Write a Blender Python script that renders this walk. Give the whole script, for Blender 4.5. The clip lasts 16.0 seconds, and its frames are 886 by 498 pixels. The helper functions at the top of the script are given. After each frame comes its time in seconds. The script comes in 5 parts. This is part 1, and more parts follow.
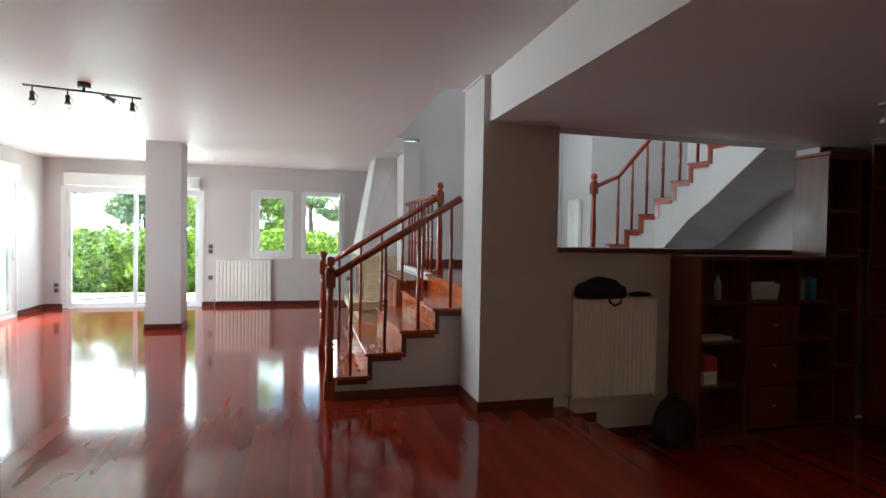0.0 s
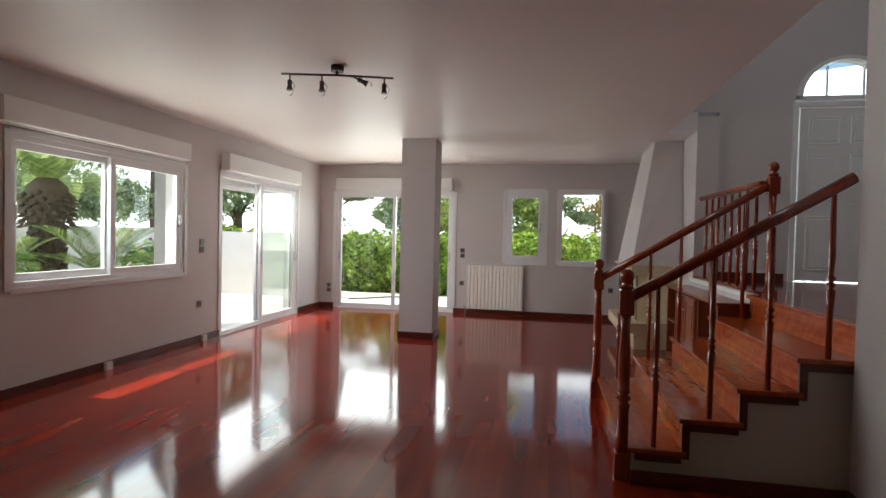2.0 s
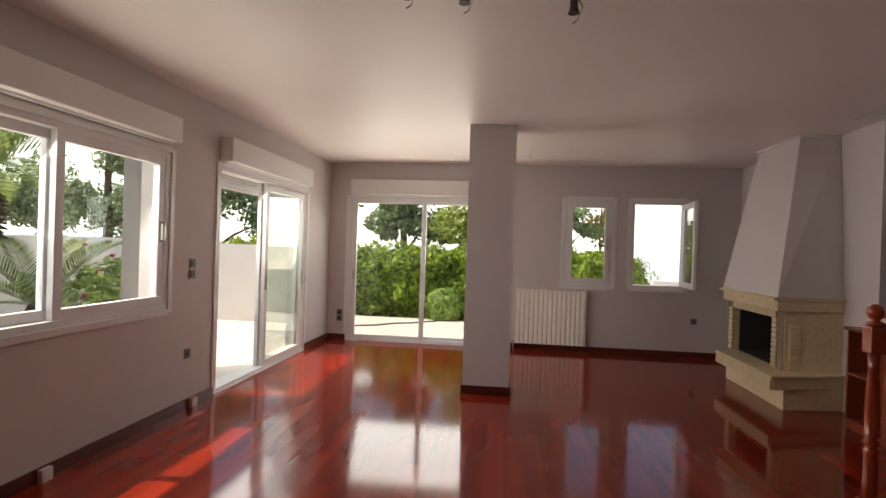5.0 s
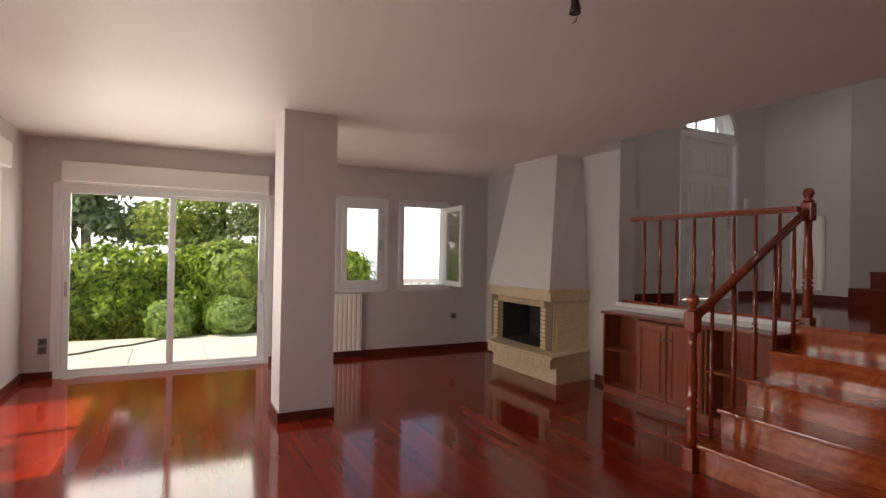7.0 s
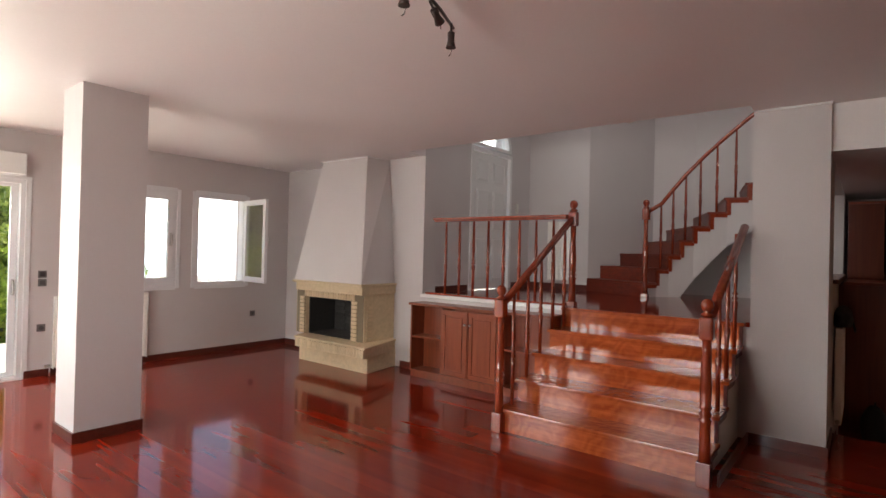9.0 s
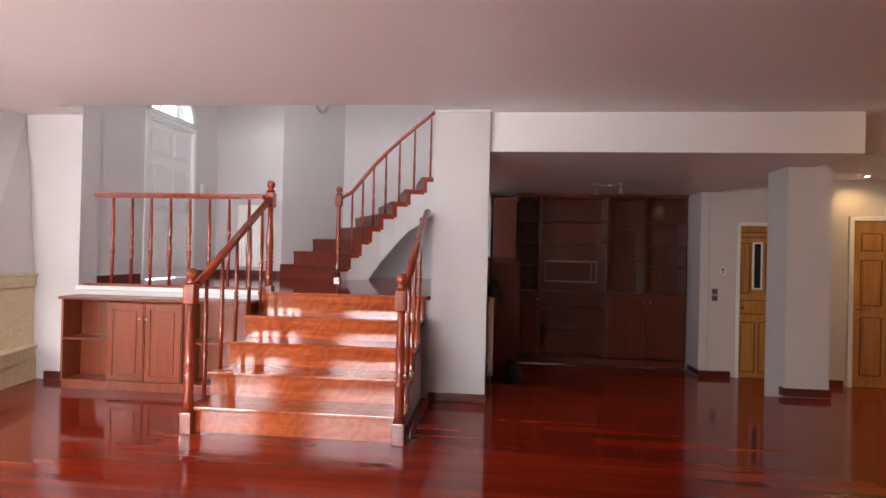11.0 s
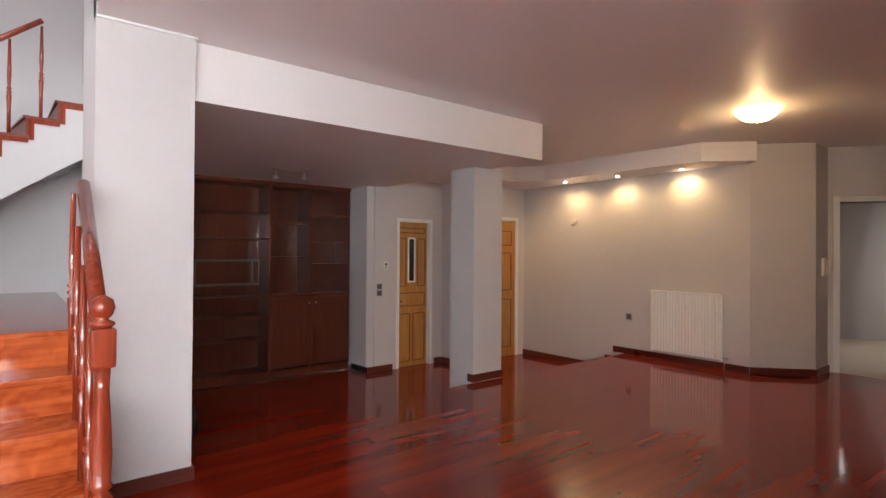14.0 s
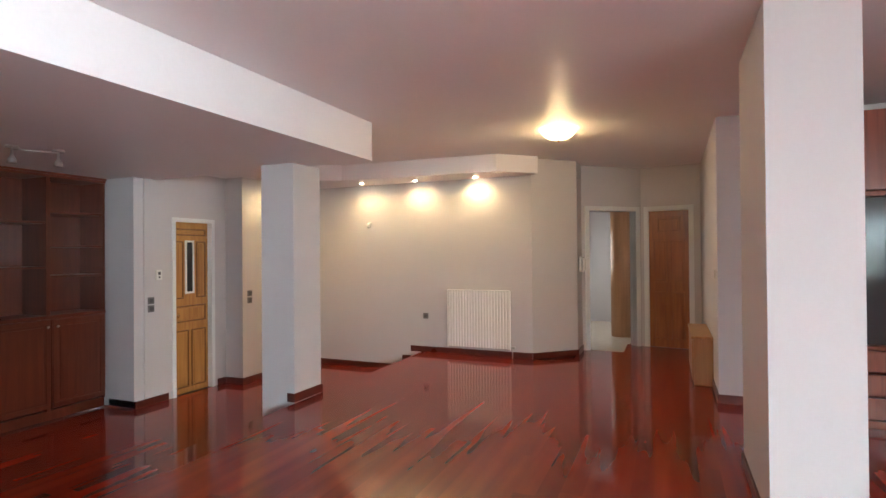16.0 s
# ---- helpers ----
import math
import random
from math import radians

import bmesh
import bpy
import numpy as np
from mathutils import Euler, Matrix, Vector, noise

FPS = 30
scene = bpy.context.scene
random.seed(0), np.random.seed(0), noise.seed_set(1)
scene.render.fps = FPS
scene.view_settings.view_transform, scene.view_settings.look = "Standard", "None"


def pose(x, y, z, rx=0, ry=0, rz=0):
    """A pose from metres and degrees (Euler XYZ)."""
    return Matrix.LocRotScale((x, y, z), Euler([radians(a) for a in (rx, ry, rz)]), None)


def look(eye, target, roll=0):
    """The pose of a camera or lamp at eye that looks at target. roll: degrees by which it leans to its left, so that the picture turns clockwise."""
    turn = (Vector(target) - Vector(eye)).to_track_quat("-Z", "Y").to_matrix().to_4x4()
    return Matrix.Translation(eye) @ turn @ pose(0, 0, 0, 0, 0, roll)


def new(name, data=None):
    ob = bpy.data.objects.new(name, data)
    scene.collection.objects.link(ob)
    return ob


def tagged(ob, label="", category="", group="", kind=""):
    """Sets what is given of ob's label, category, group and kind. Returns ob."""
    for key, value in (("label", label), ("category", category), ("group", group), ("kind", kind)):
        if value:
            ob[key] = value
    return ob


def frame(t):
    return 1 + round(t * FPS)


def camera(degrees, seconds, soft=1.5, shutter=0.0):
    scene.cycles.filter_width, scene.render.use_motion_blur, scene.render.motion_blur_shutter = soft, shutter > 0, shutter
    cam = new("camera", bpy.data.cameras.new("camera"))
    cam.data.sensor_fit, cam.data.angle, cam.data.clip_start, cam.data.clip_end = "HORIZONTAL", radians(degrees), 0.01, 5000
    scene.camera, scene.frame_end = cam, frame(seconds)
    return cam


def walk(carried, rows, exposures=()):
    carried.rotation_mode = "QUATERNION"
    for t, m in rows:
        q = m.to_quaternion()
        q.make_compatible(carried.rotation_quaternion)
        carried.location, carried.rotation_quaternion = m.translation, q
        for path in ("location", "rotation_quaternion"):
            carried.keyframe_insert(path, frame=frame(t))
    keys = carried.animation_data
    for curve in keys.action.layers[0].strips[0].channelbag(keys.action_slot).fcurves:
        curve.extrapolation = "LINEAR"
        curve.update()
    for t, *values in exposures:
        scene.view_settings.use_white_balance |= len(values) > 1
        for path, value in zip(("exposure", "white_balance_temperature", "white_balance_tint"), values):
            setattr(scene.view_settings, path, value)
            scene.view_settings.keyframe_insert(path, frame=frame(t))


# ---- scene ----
cam = camera(79.4, 16.0)
METRES, EYE, TILT, LEAN, TURN = 9.04, 1.42, 0.0, 0.0, -13.0
PATH = [
    (0, (0.588, -0.05, 1.424), (1.096, 1.883, 1.377), 1.0),
    (0.5, (0.616, 0.242, 1.421), (0.878, 2.224, 1.37), 1.0),
    (1, (0.546, 0.605, 1.407), (0.586, 2.604, 1.359), 1.3),
    (1.5, (0.438, 0.985, 1.419), (0.301, 2.979, 1.368), 1.2),
    (2, (0.336, 1.357, 1.404), (-0.035, 3.321, 1.356), 1.3),
    (2.5, (0.168, 1.698, 1.388), (-0.365, 3.626, 1.351), 2.1),
    (3, (-0.075, 2.01, 1.383), (-0.636, 3.929, 1.35), 2.2),
    (3.2, (-0.161, 2.127, 1.37), (-0.731, 4.044, 1.345), 2.5),
    (5.3, (-1.418, 3.16, 1.482), (-1.478, 5.159, 1.478), 1.7),
    (5.5, (-1.556, 3.231, 1.485), (-1.481, 5.229, 1.484), 1.6),
    (6, (-1.892, 3.418, 1.497), (-1.517, 5.382, 1.498), 1.5),
    (6.5, (-2.228, 3.547, 1.498), (-1.595, 5.444, 1.509), 1.3),
    (7, (-2.461, 3.686, 1.49), (-1.552, 5.467, 1.507), 1.0),
    (7.5, (-2.636, 3.783, 1.53), (-1.513, 5.437, 1.537), 0.9),
    (8, (-2.835, 3.824, 1.516), (-1.529, 5.338, 1.529), 0.7),
    (8.2, (-2.929, 3.842, 1.527), (-1.551, 5.292, 1.542), 0.9),
    (10.3, (-3.079, 3.765, 1.397), (-1.223, 4.511, 1.408), 1.2),
    (10.5, (-3.065, 3.826, 1.388), (-1.156, 4.424, 1.401), 1.1),
    (10.9, (-3.022, 3.95, 1.393), (-1.04, 4.213, 1.404), 1.0),
    (11, (-2.998, 3.979, 1.396), (-1.007, 4.166, 1.408), 1.3),
    (11.2, (-2.928, 4.041, 1.41), (-0.929, 4.088, 1.419), 1.2),
    (11.5, (-2.81, 4.142, 1.417), (-0.814, 4.005, 1.423), 1.1),
    (11.9, (-2.643, 4.29, 1.409), (-0.675, 3.938, 1.418), 1.0),
    (12, (-2.607, 4.332, 1.415), (-0.647, 3.935, 1.419), 1.1),
    (12.5, (-2.42, 4.519, 1.396), (-0.519, 3.898, 1.417), 0.9),
    (13, (-2.175, 4.642, 1.394), (-0.365, 3.792, 1.414), 0.6),
    (13.5, (-1.891, 4.742, 1.394), (-0.201, 3.673, 1.408), 0.4),
    (14, (-1.556, 4.891, 1.405), (0.003, 3.64, 1.421), 0.4),
    (14.5, (-1.234, 4.966, 1.419), (0.175, 3.547, 1.432), 0.2),
    (15, (-0.985, 4.995, 1.479), (0.263, 3.432, 1.478), -0.1),
    (15.5, (-0.756, 5.105, 1.455), (0.289, 3.4, 1.464), -0.2),
    (16, (-0.622, 5.233, 1.451), (0.16, 3.392, 1.466), -0.5),
]
EXPOSURES = [(0, 1.75, 6100, -5), (1.5, 0.82, 6600, 3), (3, 0.4, 7600, 12), (5.5, 0.12, 8100, 16), (8, 0.50, 7900, 15), (10.5, 1.93, 7150, 16), (12, 2.42, 6750, 12), (15, 2.72, 6350, 7), (16, 3.05, 6000, 2)]
walk(cam, [(t, look(eye, target, roll)) for t, eye, target, roll in PATH], EXPOSURES)

# world: clear summer sky, sun high over the garden side
world = bpy.data.worlds.new("world")
scene.world = world
world.use_nodes = True
wn = world.node_tree
SUN_EL, SUN_AZ = radians(58), radians(-96)   # azimuth from +y towards +x
sky = wn.nodes.new("ShaderNodeTexSky")
sky.sky_type = "NISHITA"
sky.sun_disc = False
sky.sun_elevation, sky.sun_rotation = SUN_EL, SUN_AZ
sky.dust_density, sky.ozone_density = 0.2, 1.0
wn.links.new(sky.outputs[0], wn.nodes["Background"].inputs[0])
wn.nodes["Background"].inputs[1].default_value = 0.15


def light(name, kind, m, power, color=(1, 1, 1), **kw):
    d = bpy.data.lights.new(name, kind)
    d.energy, d.color = power, color
    for k, v in kw.items():
        if k == "size_y":
            d.shape = "RECTANGLE"
            d.size_y = v
        elif k == "spread":
            d.spread = v
        elif k == "angle":
            d.angle = v
        elif k == "size":
            d.size = v
        elif k == "radius":
            d.shadow_soft_size = v
        elif k == "spot":
            d.spot_size, d.spot_blend = v, 0.6
    o = new(name, d)
    o.matrix_world = m
    return o


to_sun = Vector((math.sin(SUN_AZ) * math.cos(SUN_EL), math.cos(SUN_AZ) * math.cos(SUN_EL), math.sin(SUN_EL)))
light("sun", "SUN", look(to_sun * 40, (0, 0, 0)), 5.0, (1.0, 0.95, 0.88), angle=radians(0.5))
# the sky's light through the openings
for nm, at, to, up, over, down in (("left_window", (-4.06, 6.0, 1.52), (1, 0, 0), 6, 4.5, 22), ("balcony_door", (-4.06, 8.95, 1.3), (1, -0.25, 0), 5, 6, 23)):
    light("sky_" + nm, "AREA", look(at, (at[0] + to[0], at[1] + to[1], at[2] + 0.04)), over, (0.86, 0.93, 1.0), size=1.8, size_y=1.0, spread=radians(80))
    light("zenith_" + nm, "AREA", look((-4.12, at[1], 1.75), (-1.5, at[1], 0.1)), down, (0.86, 0.93, 1.0), size=2.0, size_y=0.8, spread=radians(150))
    light("bounce_" + nm, "AREA", look(at, (at[0] + 0.62, at[1], at[2] + 0.78)), up, (1.0, 0.97, 0.90), size=1.8, size_y=0.8, spread=radians(125))
light("bounce_garden_door", "AREA", look((-2.45, 11.22, 1.3), (-2.45, 10.6, 2.08)), 10, (1.0, 0.97, 0.90), size=2.0, size_y=0.8, spread=radians(125))
light("zenith_garden_door", "AREA", look((-2.45, 11.27, 1.78), (-2.45, 8.6, 0.1)), 19, (0.9, 0.95, 1.0), size=2.1, size_y=0.9, spread=radians(150))
# added fill lamp high in the closed hall; no opening stands behind it
light("fill_upper_hall", "AREA", look((2.3, 5.4, 4.6), (5.2, 6.6, 2.0)), 12, (0.84, 0.92, 1.0), size=1.6, size_y=0.8)
# ceiling lamp and small spotlights, all lit
light("alabaster_bulb", "POINT", pose(0.43, -0.35, 2.635), 2.5, (1.0, 0.66, 0.34), radius=0.05)
# unseen fill lamp added to brighten the room behind the doorway
light("fill_next_room", "AREA", look((1.3, -5.0, 1.5), (-1.4, -4.6, 1.0)), 2.6, (1.0, 0.95, 0.90), size=1.2, size_y=1.2)
SPOTS = [(4.35, -0.80), (3.60, -1.62), (2.74, -1.68), (1.85, -1.74)]
for x, y in SPOTS:
    light("spot_bulb", "SPOT", look((x, y, 2.485), (x + (0.12 if x > 3.8 else 0.0), y - (0.08 if x < 3.8 else 0), 0.6)), 3.9, (1.0, 0.66, 0.29), radius=0.03, spot=radians(150))


# ---- materials ----
def mat(name, color, rough=0.6, metal=0.0, bump=0.0, scale=30.0, var=0.06, coat=0.0, spec=0.5, rand=0.0):
    """Plain surface with fine relief, two scales of tone and, for repeats, a random tone each."""
    m = bpy.data.materials.new(name)
    m.use_nodes = True
    n, l = m.node_tree.nodes, m.node_tree.links
    b = n["Principled BSDF"]
    b.inputs["Roughness"].default_value = rough
    b.inputs["Metallic"].default_value = metal
    b.inputs["Coat Weight"].default_value = coat
    b.inputs["Specular IOR Level"].default_value = spec
    tc = n.new("ShaderNodeTexCoord")
    big = n.new("ShaderNodeTexNoise")
    big.inputs["Scale"].default_value, big.inputs["Detail"].default_value = scale * 0.04, 4
    fine = n.new("ShaderNodeTexNoise")
    fine.inputs["Scale"].default_value, fine.inputs["Detail"].default_value = scale, 5
    l.new(tc.outputs["Object"], big.inputs["Vector"])
    l.new(tc.outputs["Object"], fine.inputs["Vector"])
    add = n.new("ShaderNodeMath")
    add.operation = "ADD"
    l.new(big.outputs[0], add.inputs[0])
    l.new(fine.outputs[0], add.inputs[1])
    mr = n.new("ShaderNodeMapRange")
    mr.inputs["From Min"].default_value, mr.inputs["From Max"].default_value = 0.6, 1.4
    mr.inputs["To Min"].default_value, mr.inputs["To Max"].default_value = 1 - var, 1 + var
    l.new(add.outputs[0], mr.inputs["Value"])
    last = mr.outputs[0]
    if rand:
        oi = n.new("ShaderNodeObjectInfo")
        r = n.new("ShaderNodeMapRange")
        r.inputs["To Min"].default_value, r.inputs["To Max"].default_value = 1 - rand, 1 + rand
        l.new(oi.outputs["Random"], r.inputs["Value"])
        mu = n.new("ShaderNodeMath")
        mu.operation = "MULTIPLY"
        l.new(last, mu.inputs[0])
        l.new(r.outputs[0], mu.inputs[1])
        last = mu.outputs[0]
    vm = n.new("ShaderNodeVectorMath")
    vm.operation = "SCALE"
    vm.inputs[0].default_value = color
    l.new(last, vm.inputs["Scale"])
    l.new(vm.outputs[0], b.inputs["Base Color"])
    if bump:
        bp = n.new("ShaderNodeBump")
        bp.inputs["Strength"].default_value, bp.inputs["Distance"].default_value = bump, 0.01
        l.new(fine.outputs[0], bp.inputs["Height"])
        l.new(bp.outputs[0], b.inputs["Normal"])
    return m


def wood(name, dark, light_, rough=0.3, axis="Y", coat=0.3, rand=0.15, grain=1.0, figure=0.0, ripple=0.0, relief=0.12, detail=6, span=0.55):
    """Grained wood along an axis; every object takes its own shift and tone. figure: cross flame; ripple: unevenness of the varnish."""
    m = bpy.data.materials.new(name)
    m.use_nodes = True
    n, l = m.node_tree.nodes, m.node_tree.links
    b = n["Principled BSDF"]
    b.inputs["Coat Weight"].default_value, b.inputs["Coat Roughness"].default_value = coat, 0.06
    tc, oi = n.new("ShaderNodeTexCoord"), n.new("ShaderNodeObjectInfo")
    sh = n.new("ShaderNodeVectorMath")
    sh.operation = "SCALE"
    sh.inputs[0].default_value = (37, 53, 29)
    l.new(oi.outputs["Random"], sh.inputs["Scale"])
    ad = n.new("ShaderNodeVectorMath")
    l.new(tc.outputs["Object"], ad.inputs[0])
    l.new(sh.outputs[0], ad.inputs[1])
    mp = n.new("ShaderNodeMapping")
    s = [26.0 * grain if detail > 3 else 9.0] * 3
    s["XYZ".index(axis)] = 1.3 * grain if detail > 3 else 0.5
    mp.inputs["Scale"].default_value = s
    l.new(ad.outputs[0], mp.inputs["Vector"])
    no = n.new("ShaderNodeTexNoise")
    no.inputs["Scale"].default_value, no.inputs["Detail"].default_value, no.inputs["Distortion"].default_value = 1.0, detail, 0.8 if detail > 3 else 0.2
    l.new(mp.outputs[0], no.inputs["Vector"])
    no2 = n.new("ShaderNodeTexNoise")
    no2.inputs["Scale"].default_value, no2.inputs["Detail"].default_value = 1.7, 3
    l.new(ad.outputs[0], no2.inputs["Vector"])
    mx = n.new("ShaderNodeMath")
    mx.operation = "MULTIPLY_ADD"
    l.new(no2.outputs[0], mx.inputs[0])
    mx.inputs[1].default_value = 0.5
    l.new(no.outputs[0], mx.inputs[2])
    last = mx.outputs[0]
    if figure:
        wv = n.new("ShaderNodeTexWave")
        wv.bands_direction = "DIAGONAL"
        wv.inputs["Scale"].default_value, wv.inputs["Distortion"].default_value = 4.0, 14.0
        wv.inputs["Detail"].default_value, wv.inputs["Detail Scale"].default_value = 3.0, 1.2
        l.new(ad.outputs[0], wv.inputs["Vector"])
        w2 = n.new("ShaderNodeMath")
        w2.operation = "MULTIPLY_ADD"
        l.new(wv.outputs["Fac"], w2.inputs[0])
        w2.inputs[1].default_value = figure
        l.new(last, w2.inputs[2])
        last = w2.outputs[0]
    mr = n.new("ShaderNodeMapRange")
    mr.inputs["From Min"].default_value, mr.inputs["From Max"].default_value = 0.5, 0.5 + span + figure
    l.new(last, mr.inputs["Value"])
    rp = n.new("ShaderNodeMix")
    rp.data_type = "RGBA"
    rp.inputs[6].default_value, rp.inputs[7].default_value = (*dark, 1), (*light_, 1)
    l.new(mr.outputs[0], rp.inputs[0])
    r = n.new("ShaderNodeMapRange")
    r.inputs["To Min"].default_value, r.inputs["To Max"].default_value = 1 - rand, 1 + rand
    l.new(oi.outputs["Random"], r.inputs["Value"])
    vm = n.new("ShaderNodeVectorMath")
    vm.operation = "SCALE"
    l.new(rp.outputs[2], vm.inputs[0])
    l.new(r.outputs[0], vm.inputs["Scale"])
    l.new(vm.outputs[0], b.inputs["Base Color"])
    rr = n.new("ShaderNodeMapRange")
    rr.inputs["To Min"].default_value, rr.inputs["To Max"].default_value = rough * 0.75, rough * 1.3
    l.new(no2.outputs[0], rr.inputs["Value"])
    l.new(rr.outputs[0], b.inputs["Roughness"])
    bp = n.new("ShaderNodeBump")
    bp.inputs["Strength"].default_value, bp.inputs["Distance"].default_value = relief, 0.001
    l.new(no.outputs[0], bp.inputs["Height"])
    if ripple:
        n3 = n.new("ShaderNodeTexNoise")
        n3.inputs["Scale"].default_value, n3.inputs["Detail"].default_value = 1.0, 2
        m3 = n.new("ShaderNodeMapping")
        m3.inputs["Scale"].default_value = (9, 2.6, 5)
        gp = n.new("ShaderNodeNewGeometry")
        l.new(gp.outputs["Position"], m3.inputs["Vector"])
        l.new(m3.outputs[0], n3.inputs["Vector"])
        b3 = n.new("ShaderNodeBump")
        b3.inputs["Strength"].default_value, b3.inputs["Distance"].default_value = ripple, 0.004
        l.new(n3.outputs[0], b3.inputs["Height"])
        l.new(bp.outputs[0], b3.inputs["Normal"])
        bp = b3
        l.new(bp.outputs[0], b.inputs["Coat Normal"])
    l.new(bp.outputs[0], b.inputs["Normal"])
    return m


def glow(name, color, strength):
    m = bpy.data.materials.new(name)
    m.use_nodes = True
    b = m.node_tree.nodes["Principled BSDF"]
    b.inputs["Base Color"].default_value = (*color, 1)
    b.inputs["Emission Color"].default_value, b.inputs["Emission Strength"].default_value = (*color, 1), strength
    return m


def glass(name, tint=(0.95, 0.98, 0.97)):
    m = bpy.data.materials.new(name)
    m.use_nodes = True
    n, l = m.node_tree.nodes, m.node_tree.links
    n.remove(n["Principled BSDF"])
    t, g, x, f = (n.new("ShaderNode" + k) for k in ("BsdfTransparent", "BsdfGlossy", "MixShader", "LayerWeight"))
    pw = n.new("ShaderNodeMath")
    pw.operation = "POWER"
    pw.inputs[1].default_value = 4.0
    ma = n.new("ShaderNodeMath")
    ma.operation = "MULTIPLY_ADD"
    ma.inputs[1].default_value, ma.inputs[2].default_value = 0.8, 0.04
    t.inputs[0].default_value = (*tint, 1)
    g.inputs["Roughness"].default_value = 0.0
    l.new(f.outputs["Facing"], pw.inputs[0])
    l.new(pw.outputs[0], ma.inputs[0])
    l.new(ma.outputs[0], x.inputs[0])
    l.new(t.outputs[0], x.inputs[1])
    l.new(g.outputs[0], x.inputs[2])
    l.new(x.outputs[0], n["Material Output"].inputs[0])
    return m


M_wall = mat("wall_paint", (0.61, 0.57, 0.565), 0.75, bump=0.06, scale=60, var=0.02)
M_ceil = mat("ceiling_paint", (0.82, 0.775, 0.77), 0.45, bump=0.04, scale=40, var=0.02)
M_white = mat("white_paint", (0.80, 0.80, 0.79), 0.45, var=0.02)
M_alu = mat("white_aluminium", (0.78, 0.79, 0.80), 0.35, var=0.02)
M_rad = mat("radiator_enamel", (0.91, 0.89, 0.84), 0.35, var=0.02)
M_floor = wood("floor_wood", (0.17, 0.012, 0.005), (0.315, 0.031, 0.011), 0.09, "Y", coat=0.0, rand=0.19, grain=0.7, relief=0.0, ripple=0.07, detail=1, span=0.9)
M_base = wood("baseboard_wood", (0.07, 0.014, 0.010), (0.13, 0.028, 0.018), 0.3, "Y", rand=0.08)
M_step = wood("step_wood", (0.26, 0.036, 0.010), (0.55, 0.125, 0.034), 0.11, "Y", coat=0.08, rand=0.08, figure=0.24)
M_rail = wood("rail_wood", (0.17, 0.020, 0.008), (0.34, 0.052, 0.018), 0.22, "Z", coat=0.5, rand=0.1)
M_cab = wood("cabinet_wood", (0.17, 0.032, 0.013), (0.31, 0.072, 0.030), 0.3, "Z", coat=0.3, rand=0.08)
M_lib = wood("library_wood", (0.095, 0.019, 0.009), (0.165, 0.037, 0.016), 0.32, "Z", coat=0.2, rand=0.1)
M_oak = wood("oak_door", (0.36, 0.15, 0.035), (0.55, 0.27, 0.075), 0.35, "Z", coat=0.3, rand=0.05)
# oak darkened to draw the shade along the door panels' edges
M_edge_shade = wood("shade_toned_moulding", (0.17, 0.06, 0.012), (0.27, 0.11, 0.025), 0.35, "Z", coat=0.2, rand=0.05)
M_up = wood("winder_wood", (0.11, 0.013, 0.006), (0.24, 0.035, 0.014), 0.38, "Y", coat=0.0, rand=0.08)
M_beech = wood("beech_wood", (0.36, 0.17, 0.075), (0.50, 0.27, 0.13), 0.4, "Z", coat=0.15, rand=0.05)
M_dark = wood("dark_door", (0.27, 0.080, 0.018), (0.48, 0.17, 0.04), 0.3, "Z", coat=0.3, rand=0.05)
M_stone = mat("fireplace_stone", (0.66, 0.52, 0.33), 0.55, bump=0.15, scale=22, var=0.16, rand=0.07)
M_soot = mat("sooty_firebrick", (0.045, 0.042, 0.04), 0.8, bump=0.3, scale=30, var=0.3, rand=0.3)
M_shade_mortar = mat("mortar", (0.20, 0.155, 0.10), 0.85, bump=0.3, scale=80, var=0.1)
M_frame = mat("dull_metal", (0.22, 0.21, 0.20), 0.4, 1.0, var=0.05)
M_metal = mat("brushed_metal", (0.55, 0.54, 0.52), 0.3, 1.0, var=0.05)
M_bronze = mat("dark_bronze", (0.10, 0.085, 0.08), 0.35, 0.8, var=0.08)
M_brass = mat("brass", (0.75, 0.55, 0.25), 0.25, 1.0, var=0.05)
M_grey = mat("grey_plastic", (0.16, 0.15, 0.15), 0.4, var=0.04)
M_pl = mat("white_plastic", (0.75, 0.73, 0.68), 0.4, var=0.02)
M_black = mat("black_fabric", (0.012, 0.012, 0.014), 0.75, bump=0.3, scale=90, var=0.2)
M_marble = mat("pale_marble", (0.60, 0.52, 0.42), 0.25, var=0.1, scale=12)
# white render, greyed in its base colour to stand for shade
M_fin = mat("render_shade_tone", (0.28, 0.27, 0.265), 0.85, bump=0.2, scale=60, var=0.06)
M_terr = mat("terrace_tile", (0.72, 0.69, 0.64), 0.7, bump=0.1, scale=40, var=0.06, rand=0.05)
M_render = mat("exterior_render", (0.80, 0.78, 0.75), 0.85, bump=0.15, scale=60, var=0.05)
M_ground = mat("dry_ground", (0.30, 0.29, 0.24), 0.95, bump=0.5, scale=10, var=0.3)
M_glass = glass("window_glass")
M_leaf = mat("hedge_leaf", (0.13, 0.22, 0.035), 0.5, var=0.35, scale=60)
M_leaf2 = mat("tree_leaf", (0.09, 0.15, 0.035), 0.5, var=0.35, scale=40)
# dark green for the hedge's inner box, shade put into the colour
M_hedge_shade = mat("hedge_core_shade", (0.045, 0.085, 0.045), 0.6, var=0.35, scale=40)
M_frond = mat("palm_leaf", (0.10, 0.17, 0.05), 0.4, var=0.25, scale=50)
M_bark = mat("bark", (0.13, 0.09, 0.06), 0.9, bump=0.8, scale=25, var=0.3)
